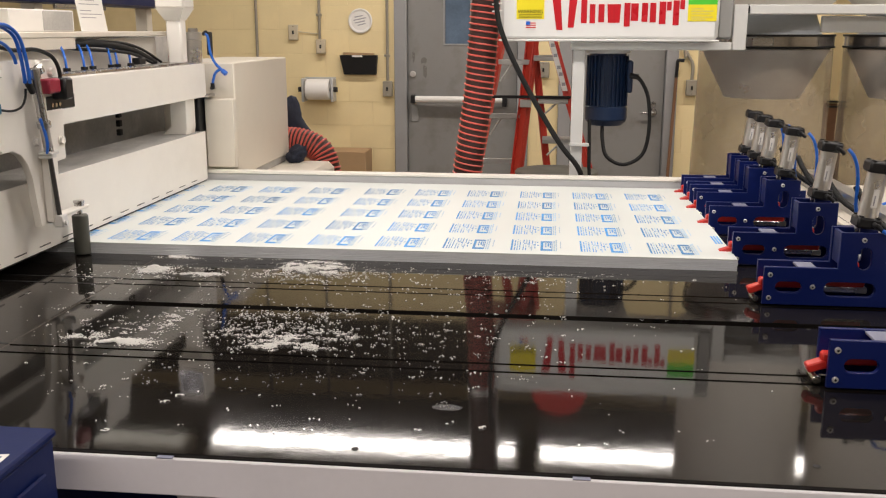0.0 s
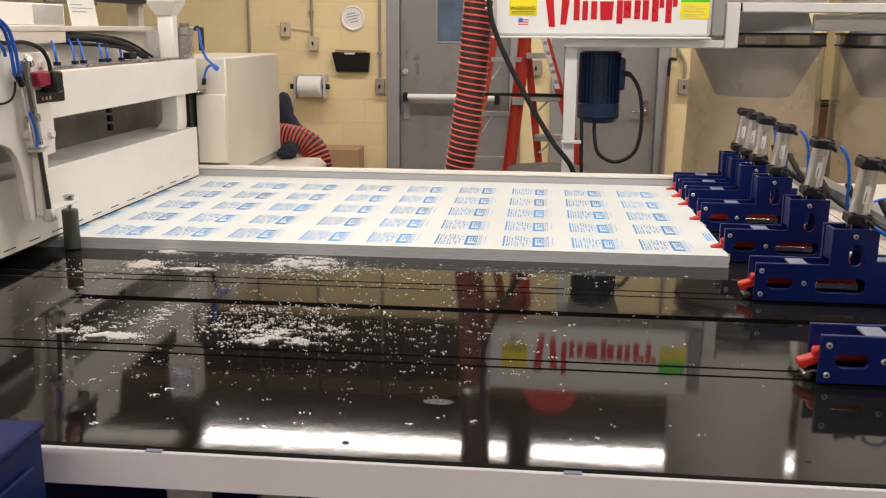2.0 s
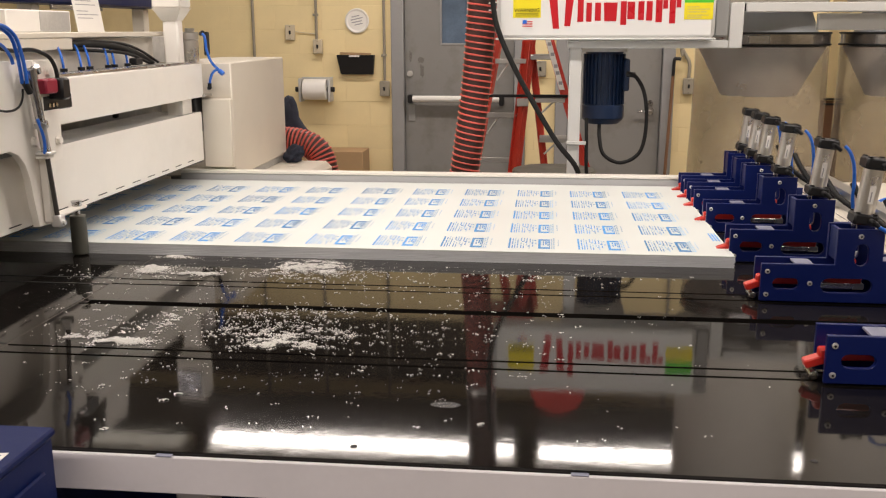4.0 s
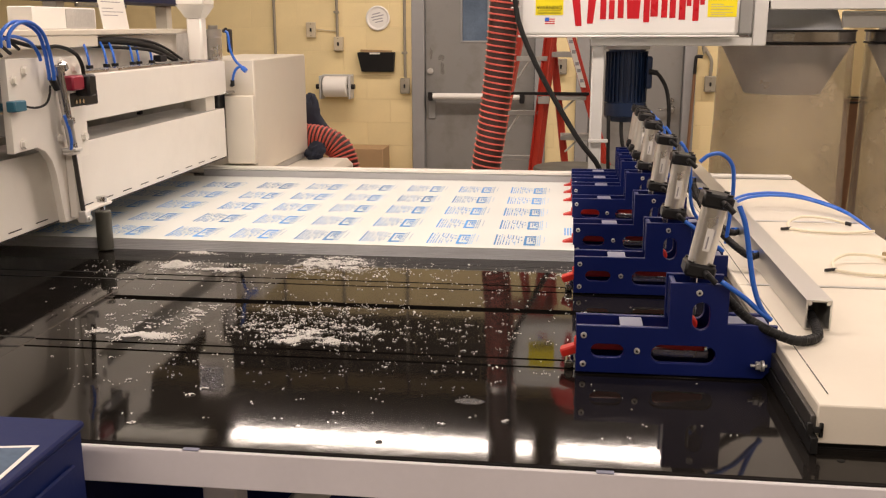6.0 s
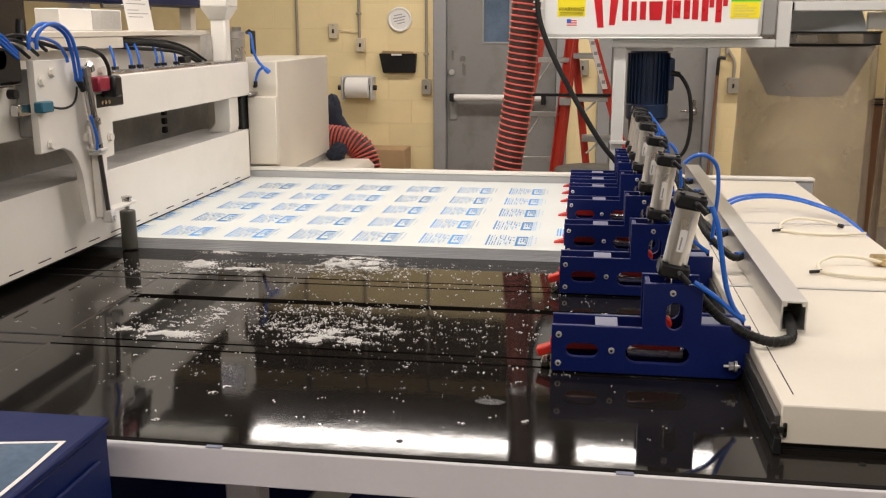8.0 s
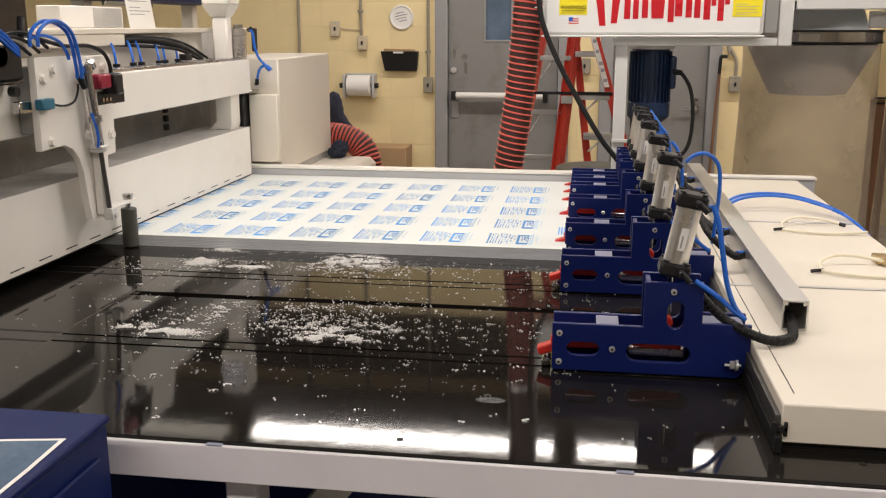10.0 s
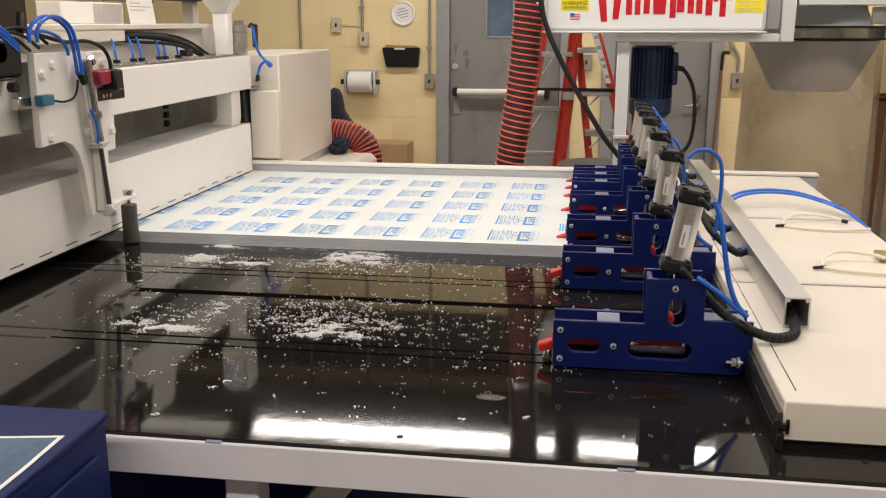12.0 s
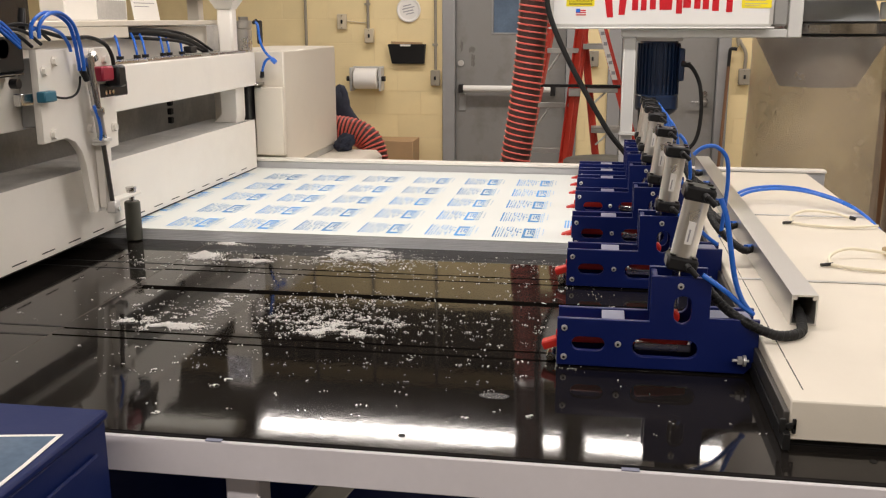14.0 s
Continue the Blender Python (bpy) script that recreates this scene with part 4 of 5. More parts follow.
for k, (w, z) in enumerate(((0.12, 0.05), (0.17, 0.063), (0.09, 0.076), (0.16, 0.1), (0.13, 0.115), (0.17, 0.14))):
    part("text_bar", one(box, 0.0016, 0.0022, 0.02, 0.02 + w, z, z + 0.003), M_GREYINK, sheet_paper, m=pose(0, 0, 0.0, 0, -8, 0))
mon = thing("black_monitor", (0.335, 0.5, 0), "black flat monitor hung in front of the shelf", "monitor")
part("screen", one(box, 0, 0.022, 0, 0.57, 1.597, 1.93, 0.005), M_SCREEN, mon)
part("mount", one(box, -0.03, -0.001, 0.2, 0.36, 1.62, 1.75, 0.004), M_PLASTIC, mon)
hr = thing("blue_machine_hood", (-0.5, 2.3, 0), "dark blue machine hood beyond the shelf", "machine hood")
part("hood", one(box, 0, 0.18, 0.0, 1.72, 1.745, 2.05, 0.01), M_CABBLUE, hr)
for yy in (0.42, 1.62):
    part("support", one(box, 0.05, 0.12, yy, yy + 0.07, 0.0, 1.744, 0.004), M_CREAM, hr)
part("lip", one(box, 0.16, 0.176, 0.5, 1.0, 1.72, 1.744, 0.003), M_STEEL, hr)

# ---------- things on the machine base ----------
def ribbed_hose(name, pts, r, pitch, wire, label):
    """A black hose with an orange-red spiral wire on it."""
    h = thing(name, (0, 0, 0), label, "dust hose")
    part("wall", tube(pts, r - 0.003, 5, 8), M_HOSE, h)
    vs = [Vector(p) for p in pts]
    ext = [2 * vs[0] - vs[1], *vs, 2 * vs[-1] - vs[-2]]
    line = []
    for i in range(1, len(ext) - 2):
        p0, p1, p2, p3 = ext[i - 1:i + 3]
        for k in range(60):
            u = k / 60
            line.append(0.5 * (2 * p1 + (p2 - p0) * u + (2 * p0 - 5 * p1 + 4 * p2 - p3) * u * u + (3 * p1 - p0 - 3 * p2 + p3) * u ** 3))
    # walk along the hose in small even steps, turning once per pitch
    coil, ang, per_turn = [], 0.0, 22
    for a_, b_ in zip(line, line[1:]):
        d = b_ - a_
        steps = max(1, round(d.length / pitch * per_turn))
        side = d.cross(Vector((0, 1, 0.02))).normalized()
        up_ = side.cross(d).normalized()
        for k in range(steps):
            c_ = a_ + d * (k / steps)
            coil.append(c_ + (side * math.cos(ang) + up_ * math.sin(ang)) * (r - 0.001))
            ang += 2 * math.pi * (d.length / steps) / pitch
    cu = bpy.data.curves.new("tmp", "CURVE")
    cu.dimensions, cu.bevel_depth, cu.bevel_resolution = "3D", wire, 1
    sp = cu.splines.new("POLY")
    sp.points.add(len(coil) - 1)
    for q, p in zip(sp.points, coil):
        q.co = (*p, 1)
    bm = from_curve(cu)
    part("spiral_wire", bm, M_HOSERED, h, "orange-red spiral wire")
    return h


ribbed_hose("dust_hose", [(0.2, 3.64, 1.035), (0.36, 3.63, 1.045), (0.52, 3.63, 1.042), (0.61, 3.63, 1.025), (0.67, 3.63, 0.99), (0.702, 3.63, 0.93), (0.712, 3.63, 0.85), (0.715, 3.63, 0.6), (0.715, 3.63, 0.3)], 0.07, 0.0195, 0.0058, "bent black hose with orange-red wire on the machine base")
ribbed_hose("dust_hose", [(1.475, 2.86, 0.1), (1.49, 2.86, 0.5), (1.535, 2.86, 0.97), (1.585, 2.86, 1.35), (1.615, 2.86, 1.75), (1.622, 2.87, 1.98)], 0.066, 0.0265, 0.004, "hanging black hose with orange-red spiral wire")

# plain dark pipe added for the unseen upper hose, to darken its reflection
duct = thing("duct", (0, 0, 0), "plain dark pipe added above the hose, up to the ceiling", "duct")
part("pipe", tube([(1.62, 2.865, 1.93), (1.628, 2.88, 2.3), (1.63, 2.9, 3.0), (1.63, 2.9, RH)], 0.069), M_HOSE, duct)
part("clamp", one(rod, (1.62, 2.865, 1.915), (1.621, 2.868, 1.945), 0.074, seg=32), M_STEEL, duct)
jk = thing("dark_jacket", (0.46, 3.6, 0.95), "dark navy bundle of cloth behind the housing", "cloth")
bm = bmesh.new()
bmesh.ops.create_icosphere(bm, subdivisions=4, radius=1)
for v in bm.verts:
    q = v.co.copy()
    k = 1 + 0.18 * noise.noise(q * 1.7 + Vector((5, 2, 1))) + 0.08 * noise.noise(q * 6)
    lobe = max(0.0, 1 - (Vector((q.x - 0.8, q.z + 0.35)).length) * 1.6)
    v.co = Vector((0.01 + q.x * (0.065 + 0.03 * max(0.0, -q.z)) * k + 0.07 * lobe, 0.19 + q.y * 0.07 * k, 0.16 + q.z * 0.155 * k - 0.01 * lobe))
part("cloth_fold", bm, M_CLOTH, jk)
gl = thing("dark_glove", (0.59, 3.45, 0.95), "dark navy cloth glove lying on the machine base", "glove")
bm = bmesh.new()
bmesh.ops.create_icosphere(bm, subdivisions=4, radius=1)
for v in bm.verts:
    q = v.co.copy()
    k = 1 + 0.3 * noise.noise(q * 2.5 + Vector((3, 1, 0))) + 0.1 * noise.noise(q * 7)
    v.co = Vector((q.x * 0.05 * k + 0.02 * q.z, q.y * 0.05 * k, max(0.001, 0.038 + q.z * 0.05 * k)))
part("glove_body", bm, M_CLOTH, gl)

# ---------- dust collector ----------
dc = thing("dust_collector", (0, 0, 0), "dust collector stand with white sign panel and blue motor", "dust collector")
part("post", one(box, 1.995, 2.047, 2.79, 2.85, 0.0, 1.5465, 0.005), M_GREYFRAME, dc, "light grey square post")
part("post_shelf", one(box, 1.99, 2.075, 2.775, 2.788, 1.135, 1.15, 0.002), M_GREYFRAME, dc)
part("cross_arm", one(box, 1.985, 2.655, 2.79, 2.86, 1.547, 1.582, 0.004), M_GREYFRAME, dc)
part("riser", one(box, 2.656, 2.713, 2.79, 2.86, 1.547, 1.735, 0.004), M_GREYFRAME, dc)
part("top_rail", one(box, 2.721, 5.4, 2.79, 2.86, 1.695, 1.735, 0.004), M_GREYFRAME, dc)
part("end_plug", one(box, 2.7135, 2.7205, 2.795, 2.855, 1.7, 1.73, 0.002), M_PLASTIC, dc, "black end plug")
part("tie_beam", one(box, 3.035, 5.4, 2.872, 2.9, 1.621, 1.69, 0.004), M_GREYFRAME, dc)
for xx in (4.0, 5.2):
    part("post", one(box, xx, xx + 0.05, 3.68, 3.73, 0, 1.69, 0.004), M_GREYFRAME, dc)
    part("bearer", one(box, xx, xx + 0.05, 2.861, 3.73, 1.691, 1.694 + 0.03, 0.003), M_GREYFRAME, dc)
panel = part("sign_panel", one(box, 1.682, 2.59, 2.74, 2.87, 1.586, 1.9, 0.018), M_SIGN, dc, "glossy white sign panel")
part("sign_lip", one(box, 1.678, 2.594, 2.733, 2.75, 1.583, 1.592, 0.004), M_SIGN, panel)
part("side_box", one(box, 2.592, 2.653, 2.78, 2.9, 1.594, 1.9, 0.008), M_GREYBOX, dc)
# red emblem strokes, plain wedges
FY = 2.7385


def wedge(xa, xb, z0, z1, lean=0.0, thin=0.0):
    cu = [(xa + thin, z0), (xb - thin, z0), (xb + lean, z1), (xa + lean, z1)]
    return plate([cu], 0.0016, 0.0003)


EMB = [(1.915, 1.952, 1.63, 1.80, -0.02, 0.006), (1.962, 1.998, 1.64, 1.80, 0.012, 0.006), (2.022, 2.046, 1.658, 1.82, 0, 0), (2.058, 2.08, 1.658, 1.735, 0, 0), (2.094, 2.118, 1.662, 1.735, 0, 0),
       (2.13, 2.186, 1.66, 1.735, 0.0, 0.004), (2.2, 2.224, 1.645, 1.74, 0, 0), (2.228, 2.258, 1.668, 1.738, 0, 0), (2.272, 2.296, 1.664, 1.74, 0, 0), (2.306, 2.33, 1.662, 1.74, 0, 0),
       (2.344, 2.37, 1.655, 1.745, 0, 0), (2.374, 2.392, 1.71, 1.745, 0, 0), (2.4, 2.424, 1.65, 1.75, 0, 0), (2.428, 2.446, 1.715, 1.752, 0, 0)]
for e in EMB:
    ob = part("emblem_stroke", wedge(*e), M_SIGNRED, panel)
    ob.location.y = FY
wl = part("warning_label", one(box, 1.752, 1.868, FY - 0.0002, FY + 0.0012, 1.675, 1.80), M_YELLOW, panel, "yellow warning label")
wt = part("lettering", lettering("WARNING", 0.022, 0.0006), M_PLASTIC, wl)
wt.location = (1.81, FY - 0.0012, 1.698)
for k, z in enumerate((1.681, 1.686, 1.692)):
    part("text_bar", one(box, 1.762, 1.858, FY - 0.0008, FY - 0.0003, z, z + 0.0018), M_PLASTIC, wl)
yl = part("warning_label", one(box, 2.46, 2.577, FY - 0.0002, FY + 0.0012, 1.666, 1.733), M_YELLOW, panel, "yellow warning label")
for k, z in enumerate((1.674, 1.682, 1.695, 1.706, 1.715)):
    part("text_bar", one(box, 2.472, 2.472 + (0.06, 0.09, 0.08, 0.09, 0.05)[k], FY - 0.0008, FY - 0.0003, z, z + 0.0018), M_GREYINK, yl)
part("green_label", one(box, 2.46, 2.577, FY - 0.0002, FY + 0.0012, 1.7332, 1.80), M_GREEN, panel, "bright green label")
fg = part("small_sticker", one(box, 1.788, 1.838, FY - 0.0002, FY + 0.0012, 1.632, 1.668), M_PAPER, panel, "small striped sticker")
for k in range(3):
    part("stripe", one(box, 1.792, 1.834, FY - 0.0007, FY - 0.0003, 1.638 + 0.009 * k, 1.6425 + 0.009 * k), M_SIGNRED, fg)
part("corner", one(box, 1.792, 1.81, FY - 0.0011, FY - 0.00075, 1.65, 1.665), M_TUBE, fg)
# red disc added out of view, for the red patch mirrored in the table
disc = one(rod, (1.98, 2.78, 1.9), (1.98, 3.0, 1.9), 0.13, seg=36, bevel=0.01)
part("fan_inlet", disc, M_RED, dc, "red round disc at the sign's top")
# motor
mo = bmesh.new()
rod(mo, (2.155, 2.98, 1.27), (2.155, 2.98, 1.53), 0.082, seg=36)
motor = part("motor", mo, M_MOTOR, dc, "dark blue finned electric motor")
fin_me = bpy.data.meshes.new("fin")
fb_ = one(box, 0.081, 0.093, -0.0025, 0.0025, 1.3, 1.52)
fb_.to_mesh(fin_me)
fb_.free()
fin_me.materials.append(M_MOTOR)
for k in range(28):
    fin = new("fin", fin_me)
    fin.parent = motor
    fin.matrix_basis = pose(2.155, 2.98, 0, 0, 0, 360 * k / 28)
cw = one(rod, (2.155, 2.98, 1.235), (2.155, 2.98, 1.298), 0.094, seg=36, bevel=0.004)
rod(cw, (2.155, 2.98, 1.212), (2.155, 2.98, 1.235), 0.07, 0.094, seg=36)
part("fan_cowl", cw, M_MOTOR, motor)
part("terminal_box", one(box, 2.235, 2.262, 2.9, 2.97, 1.36, 1.5, 0.006), M_MOTOR, motor)
part("motor_flange", one(rod, (2.155, 2.98, 1.53), (2.155, 2.98, 1.547), 0.1, seg=36), M_GREYFRAME, dc)
part("mount_plate", one(box, 2.03, 2.28, 2.862, 3.1, 1.5475, 1.56, 0.003), M_GREYFRAME, dc)
part("motor_cable", tube([(2.25, 2.9, 1.44), (2.29, 2.88, 1.42), (2.33, 2.88, 1.34), (2.34, 2.88, 1.2), (2.315, 2.88, 1.09), (2.235, 2.88, 1.045), (2.16, 2.88, 1.08), (2.14, 2.9, 1.15), (2.138, 2.93, 1.215)], 0.0085), M_RUBBER, dc, "looped black motor cable")
part("cable_gland", one(rod, (2.25, 2.9, 1.435), (2.285, 2.89, 1.43), 0.012, seg=12), M_PLASTIC, dc)
part("power_cable", tube([(1.672, 2.73, 2.1), (1.664, 2.72, 1.85), (1.672, 2.715, 1.7), (1.7, 2.71, 1.6), (1.76, 2.71, 1.47), (1.85, 2.715, 1.31), (1.95, 2.72, 1.15), (2.04, 2.73, 1.03), (2.045, 2.74, 0.9), (2.05, 2.75, 0.6)], 0.0115), M_RUBBER, dc, "thick black power cable")
for z in (1.705, 1.735):
    part("cable_tie", one(rod, (1.65, 2.72, z), (1.69, 2.71, z + 0.004), 0.003, seg=8), M_PAPER, dc, "white cable tie")
part("post_cable", tube([(2.075, 2.81, 1.25), (2.078, 2.8, 1.15), (2.08, 2.8, 1.05), (2.09, 2.8, 0.9)], 0.008), M_RUBBER, dc)


def film_material():
    """Clear plastic film, dusty inside in uneven patches, with soft wrinkles."""
    m = mat("dusty_clear_film", (0.36, 0.297, 0.228), 0.24, var=0.08, scale=3, bump=0.0, stain=(0.24, 0.197, 0.153), stain_amount=0.6, stain_scale=2.2)
    nt = m.node_tree
    n, l = nt.nodes, nt.links
    b = n["Principled BSDF"]
    tc = n.new("ShaderNodeTexCoord")
    dust = n.new("ShaderNodeTexNoise")
    dust.inputs["Scale"].default_value, dust.inputs["Detail"].default_value = 2.6, 4
    l.new(tc.outputs["Object"], dust.inputs["Vector"])
    amount = n.new("ShaderNodeMapRange")
    amount.inputs["From Min"].default_value, amount.inputs["From Max"].default_value = 0.35, 0.65
    amount.inputs["To Min"].default_value, amount.inputs["To Max"].default_value = 0.4, 0.6
    l.new(dust.outputs["Fac"], amount.inputs[0])
    l.new(amount.outputs[0], b.inputs["Alpha"])
    fold = n.new("ShaderNodeMapping")
    fold.inputs["Scale"].default_value = (1, 1, 0.3)
    l.new(tc.outputs["Object"], fold.inputs[0])
    wr = n.new("ShaderNodeTexNoise")
    wr.inputs["Scale"].default_value, wr.inputs["Detail"].default_value = 11, 4
    l.new(fold.outputs[0], wr.inputs["Vector"])
    bp = n.new("ShaderNodeBump")
    bp.inputs["Strength"].default_value, bp.inputs["Distance"].default_value = 0.5, 0.012
    l.new(wr.outputs["Fac"], bp.inputs["Height"])
    l.new(bp.outputs[0], b.inputs["Normal"])
    return m


M_FILM = film_material()


def dust_bag(x):
    b = thing("dust_bag_unit", (x, 3.25, 0), "clear plastic dust bag, brown with dust, strapped round a grey cone", "dust bag", "dust bags")
    bm = bmesh.new()
    N, prof = 64, [(0.297, 1.549), (0.298, 1.51), (0.297, 1.44), (0.3, 1.32), (0.3, 1.2), (0.304, 1.05), (0.306, 0.9), (0.308, 0.75), (0.31, 0.55), (0.29, 0.47), (0.2, 0.44)]
    rings = []
    for r, z in prof:
        ring = []
        for i in range(N):
            a = 2 * math.pi * i / N
            k = 1 + 0.016 * noise.noise(Vector((math.cos(a) * 4, math.sin(a) * 4, z * 4 + x))) * min(1.0, (1.56 - z) * 8)
            ring.append(bm.verts.new((r * k * math.cos(a), r * k * math.sin(a), z)))
        rings.append(ring)
    for p, q in zip(rings, rings[1:]):
        for i in range(N):
            bm.faces.new((p[i], p[(i + 1) % N], q[(i + 1) % N], q[i]))
    bm.faces.new(rings[-1])
    bmesh.ops.recalc_face_normals(bm, faces=bm.faces)
    part("plastic_bag", bm, M_FILM, b, "clear plastic bag tinted brown by dust")
    part("cone", one(rod, (0, 0, 1.325), (0, 0, 1.548), 0.17, 0.286, seg=56), M_CONE, b, "grey sheet-metal cone")
    strap = part("strap", one(rod, (0, 0, 1.552), (0, 0, 1.611), 0.3, seg=64, bevel=0.004), M_STRAP, b, "shiny dark steel band strap")
    for z in (1.552, 1.603):
        part("strap_edge", one(rod, (0, 0, z), (0, 0, z + 0.009), 0.304, seg=64, bevel=0.002), M_RUBBER, strap, "black rubber edge")
    part("strap_buckle", one(box, -0.045, 0.045, -0.312, -0.298, 1.562, 1.6, 0.003, pose(0, 0, 0, 0, 0, -14)), M_STEEL, strap)
    part("collar", one(rod, (0, 0, 1.6125), (0, 0, 1.702), 0.245, 0.212, seg=56), M_CONE, b, "grey sheet-metal collar")
    part("filter_bag", one(rod, (0, 0, 1.74), (0, 0, 3.25), 0.3, seg=48, bevel=0.03), M_FILTER, b, "tall grey cloth filter bag")
    part("ring", one(rod, (0, 0, 1.703), (0, 0, 1.739), 0.33, seg=56), M_COLLAR, b)
    part("hanger", one(box, -0.03, 0.03, -0.391, -0.3, 1.706, 1.732, 0.003), M_GREYFRAME, b)
    return b


first_bag = dust_bag(2.889)
copy_thing(first_bag, pose(3.55, 3.25, 0))
copy_thing(first_bag, pose(4.21, 3.25, 0))

yp = thing("timber_post", (3.57, 4.6, 0), "yellow painted post with a rusty lower part", "post")
part("upper_post", one(box, 0.0, 0.11, 0, 0.11, 1.2, 2.6, 0.005), M_BLOCK, yp)
part("lower_post", one(box, 0.005, 0.105, 0.005, 0.105, 0.0, 1.199, 0.005), M_RUST, yp, "rusty brown post foot")
for z in (1.175, 1.205):
    part("bracket", one(box, -0.006, 0.116, -0.012, 0.0, z, z + 0.012, 0.002), M_PLASTIC, yp)

# ---------- step ladder ----------
lad = thing("step_ladder", (0, 4.55, 0), "open red fibreglass step ladder with aluminium steps", "ladder")


def rail(x0, x1, y0, y1, name="front_rail"):
    a, b = Vector((x0, y0, 0.0)), Vector((x1, y1, 2.05))
    ax = (b - a).normalized()
    m = Matrix.Translation(a) @ ax.to_track_quat("Z", "X").to_matrix().to_4x4()
    bm = bmesh.new()
    L = (b - a).length
    box(bm, -0.012, 0.012, -0.042, 0.042, 0, L, 0.003)
    box(bm, 0.012, 0.03, -0.042, -0.034, 0, L, 0.002)
    box(bm, 0.012, 0.03, 0.034, 0.042, 0, L, 0.002)
    bm.transform(m)
    part(name, bm, M_LADDER, lad)


rail(1.643, 1.843, -0.1, 0.05, "rear_rail")
rail(1.328, 1.691, 0.15, 0.1, "rear_rail")
rail(2.387, 1.752, -0.1, 0.0)
rail(1.987, 1.723, 0.1, 0.08)
for z in (0.3, 0.55, 0.824, 1.105, 1.436, 1.75):
    xa, xb = 1.328 + 0.177 * z, 1.643 + 0.0976 * z
    br = one(box, xa, xb, -0.02, 0.0, z - 0.015, z + 0.015, 0.002, pose(0, 0.02, 0))
    for xr in (xa + 0.04, xb - 0.04):
        rod(br, (xr, -0.006, z), (xr, 0.0, z), 0.006, seg=8)
    part("brace", br, M_LADDERALU, lad, "aluminium cross brace")
for z in (0.35, 0.65, 0.962, 1.205, 1.461, 1.75):
    xa, xb = 1.987 - 0.129 * z, 2.387 - 0.31 * z
    tr = one(box, xa, xb, -0.09, 0.07, z - 0.014, z + 0.014, 0.003)
    for k in range(4):
        box(tr, xa, xb, -0.08 + 0.04 * k, -0.07 + 0.04 * k, z + 0.0142, z + 0.017)
    part("step", tr, M_LADDERALU, lad, "ribbed aluminium step")
for z in (0.65, 0.962, 1.205):
    xa = 1.987 - 0.129 * z
    part("step_brace", one(rod, (xa + 0.03, -0.05, z - 0.09), (xa + 0.11, -0.05, z - 0.014), 0.006, seg=8), M_LADDERALU, lad)
for z in (1.105, 1.436):
    xa = 1.328 + 0.177 * z
    part("rail_brace", one(rod, (xa + 0.01, 0.03, z - 0.12), (xa + 0.08, 0.03, z - 0.012), 0.006, seg=8), M_LADDERALU, lad)
for z in (1.17,):
    part("hinge_bracket", one(box, 1.643 + 0.0976 * z - 0.035, 1.643 + 0.0976 * z + 0.035, -0.125, -0.07, z, z + 0.045, 0.003), M_LADDERALU, lad, "aluminium hinge bracket")
part("spreader", one(box, 1.5, 2.03, -0.1, -0.09, 1.222, 1.24, 0.002), M_PLASTIC, lad)
part("top_cap", one(box, 1.5, 1.85, -0.12, 0.16, 2.04, 2.08, 0.008), M_LADDER, lad)
stk = plate([[(2.387 - 0.31 * z + dx, z) for dx, z in ((-0.016, 1.27), (0.016, 1.27), (0.016, 1.6), (-0.016, 1.6))]], 0.001, 0.0002)
sticker = part("sticker", stk, M_PAPER, lad, "worn white warning sticker", m=pose(0, -0.105, 0))
for z in (1.3, 1.36, 1.4, 1.47, 1.53):
    part("text_bar", one(box, 2.375 - 0.31 * z, 2.397 - 0.31 * z, -0.002, -0.0005, z, z + 0.02), M_GREYINK, sticker)

# ---------- things on the block wall ----------
WY = RY1 - 0.004
pl = thing("paper_plate", (0.28, WY, 1.7), "white paper plate with faint writing on the wall", "paper plate")
rim_ = one(rod, (0, -0.004, 0), (0, 0, 0), 0.102, seg=40, bevel=0.0015)
part("plate", rim_, M_PAPER, pl)
bm = bmesh.new()
for i in range(40):
    a0, a1 = 2 * math.pi * i / 40, 2 * math.pi * (i + 1) / 40
    vs = [bm.verts.new((r * math.cos(a), y_, r * math.sin(a))) for a, r, y_ in ((a0, 0.08, -0.0045), (a1, 0.08, -0.0045), (a1, 0.095, -0.012), (a0, 0.095, -0.012), (a0, 0.104, -0.008), (a1, 0.104, -0.008))]
    bm.faces.new((vs[0], vs[1], vs[2], vs[3]))
    bm.faces.new((vs[3], vs[2], vs[5], vs[4]))
bmesh.ops.remove_doubles(bm, verts=bm.verts, dist=0.0005)
ex = bmesh.ops.extrude_face_region(bm, geom=bm.faces[:])
bmesh.ops.translate(bm, vec=(0, 0.002, 0), verts=[v for v in ex["geom"] if isinstance(v, bmesh.types.BMVert)])
bmesh.ops.recalc_face_normals(bm, faces=bm.faces)
part("plate_rim", bm, M_PAPER, pl)
for k, (x0, w, z) in enumerate(((-0.04, 0.07, 0.035), (-0.055, 0.11, 0.012), (-0.05, 0.09, -0.012), (-0.03, 0.07, -0.035))):
    part("text_bar", one(box, x0, x0 + w, -0.0062, -0.0045, z, z + 0.008), M_GREYINK, pl, m=pose(0, 0, 0, 0, -12, 0))

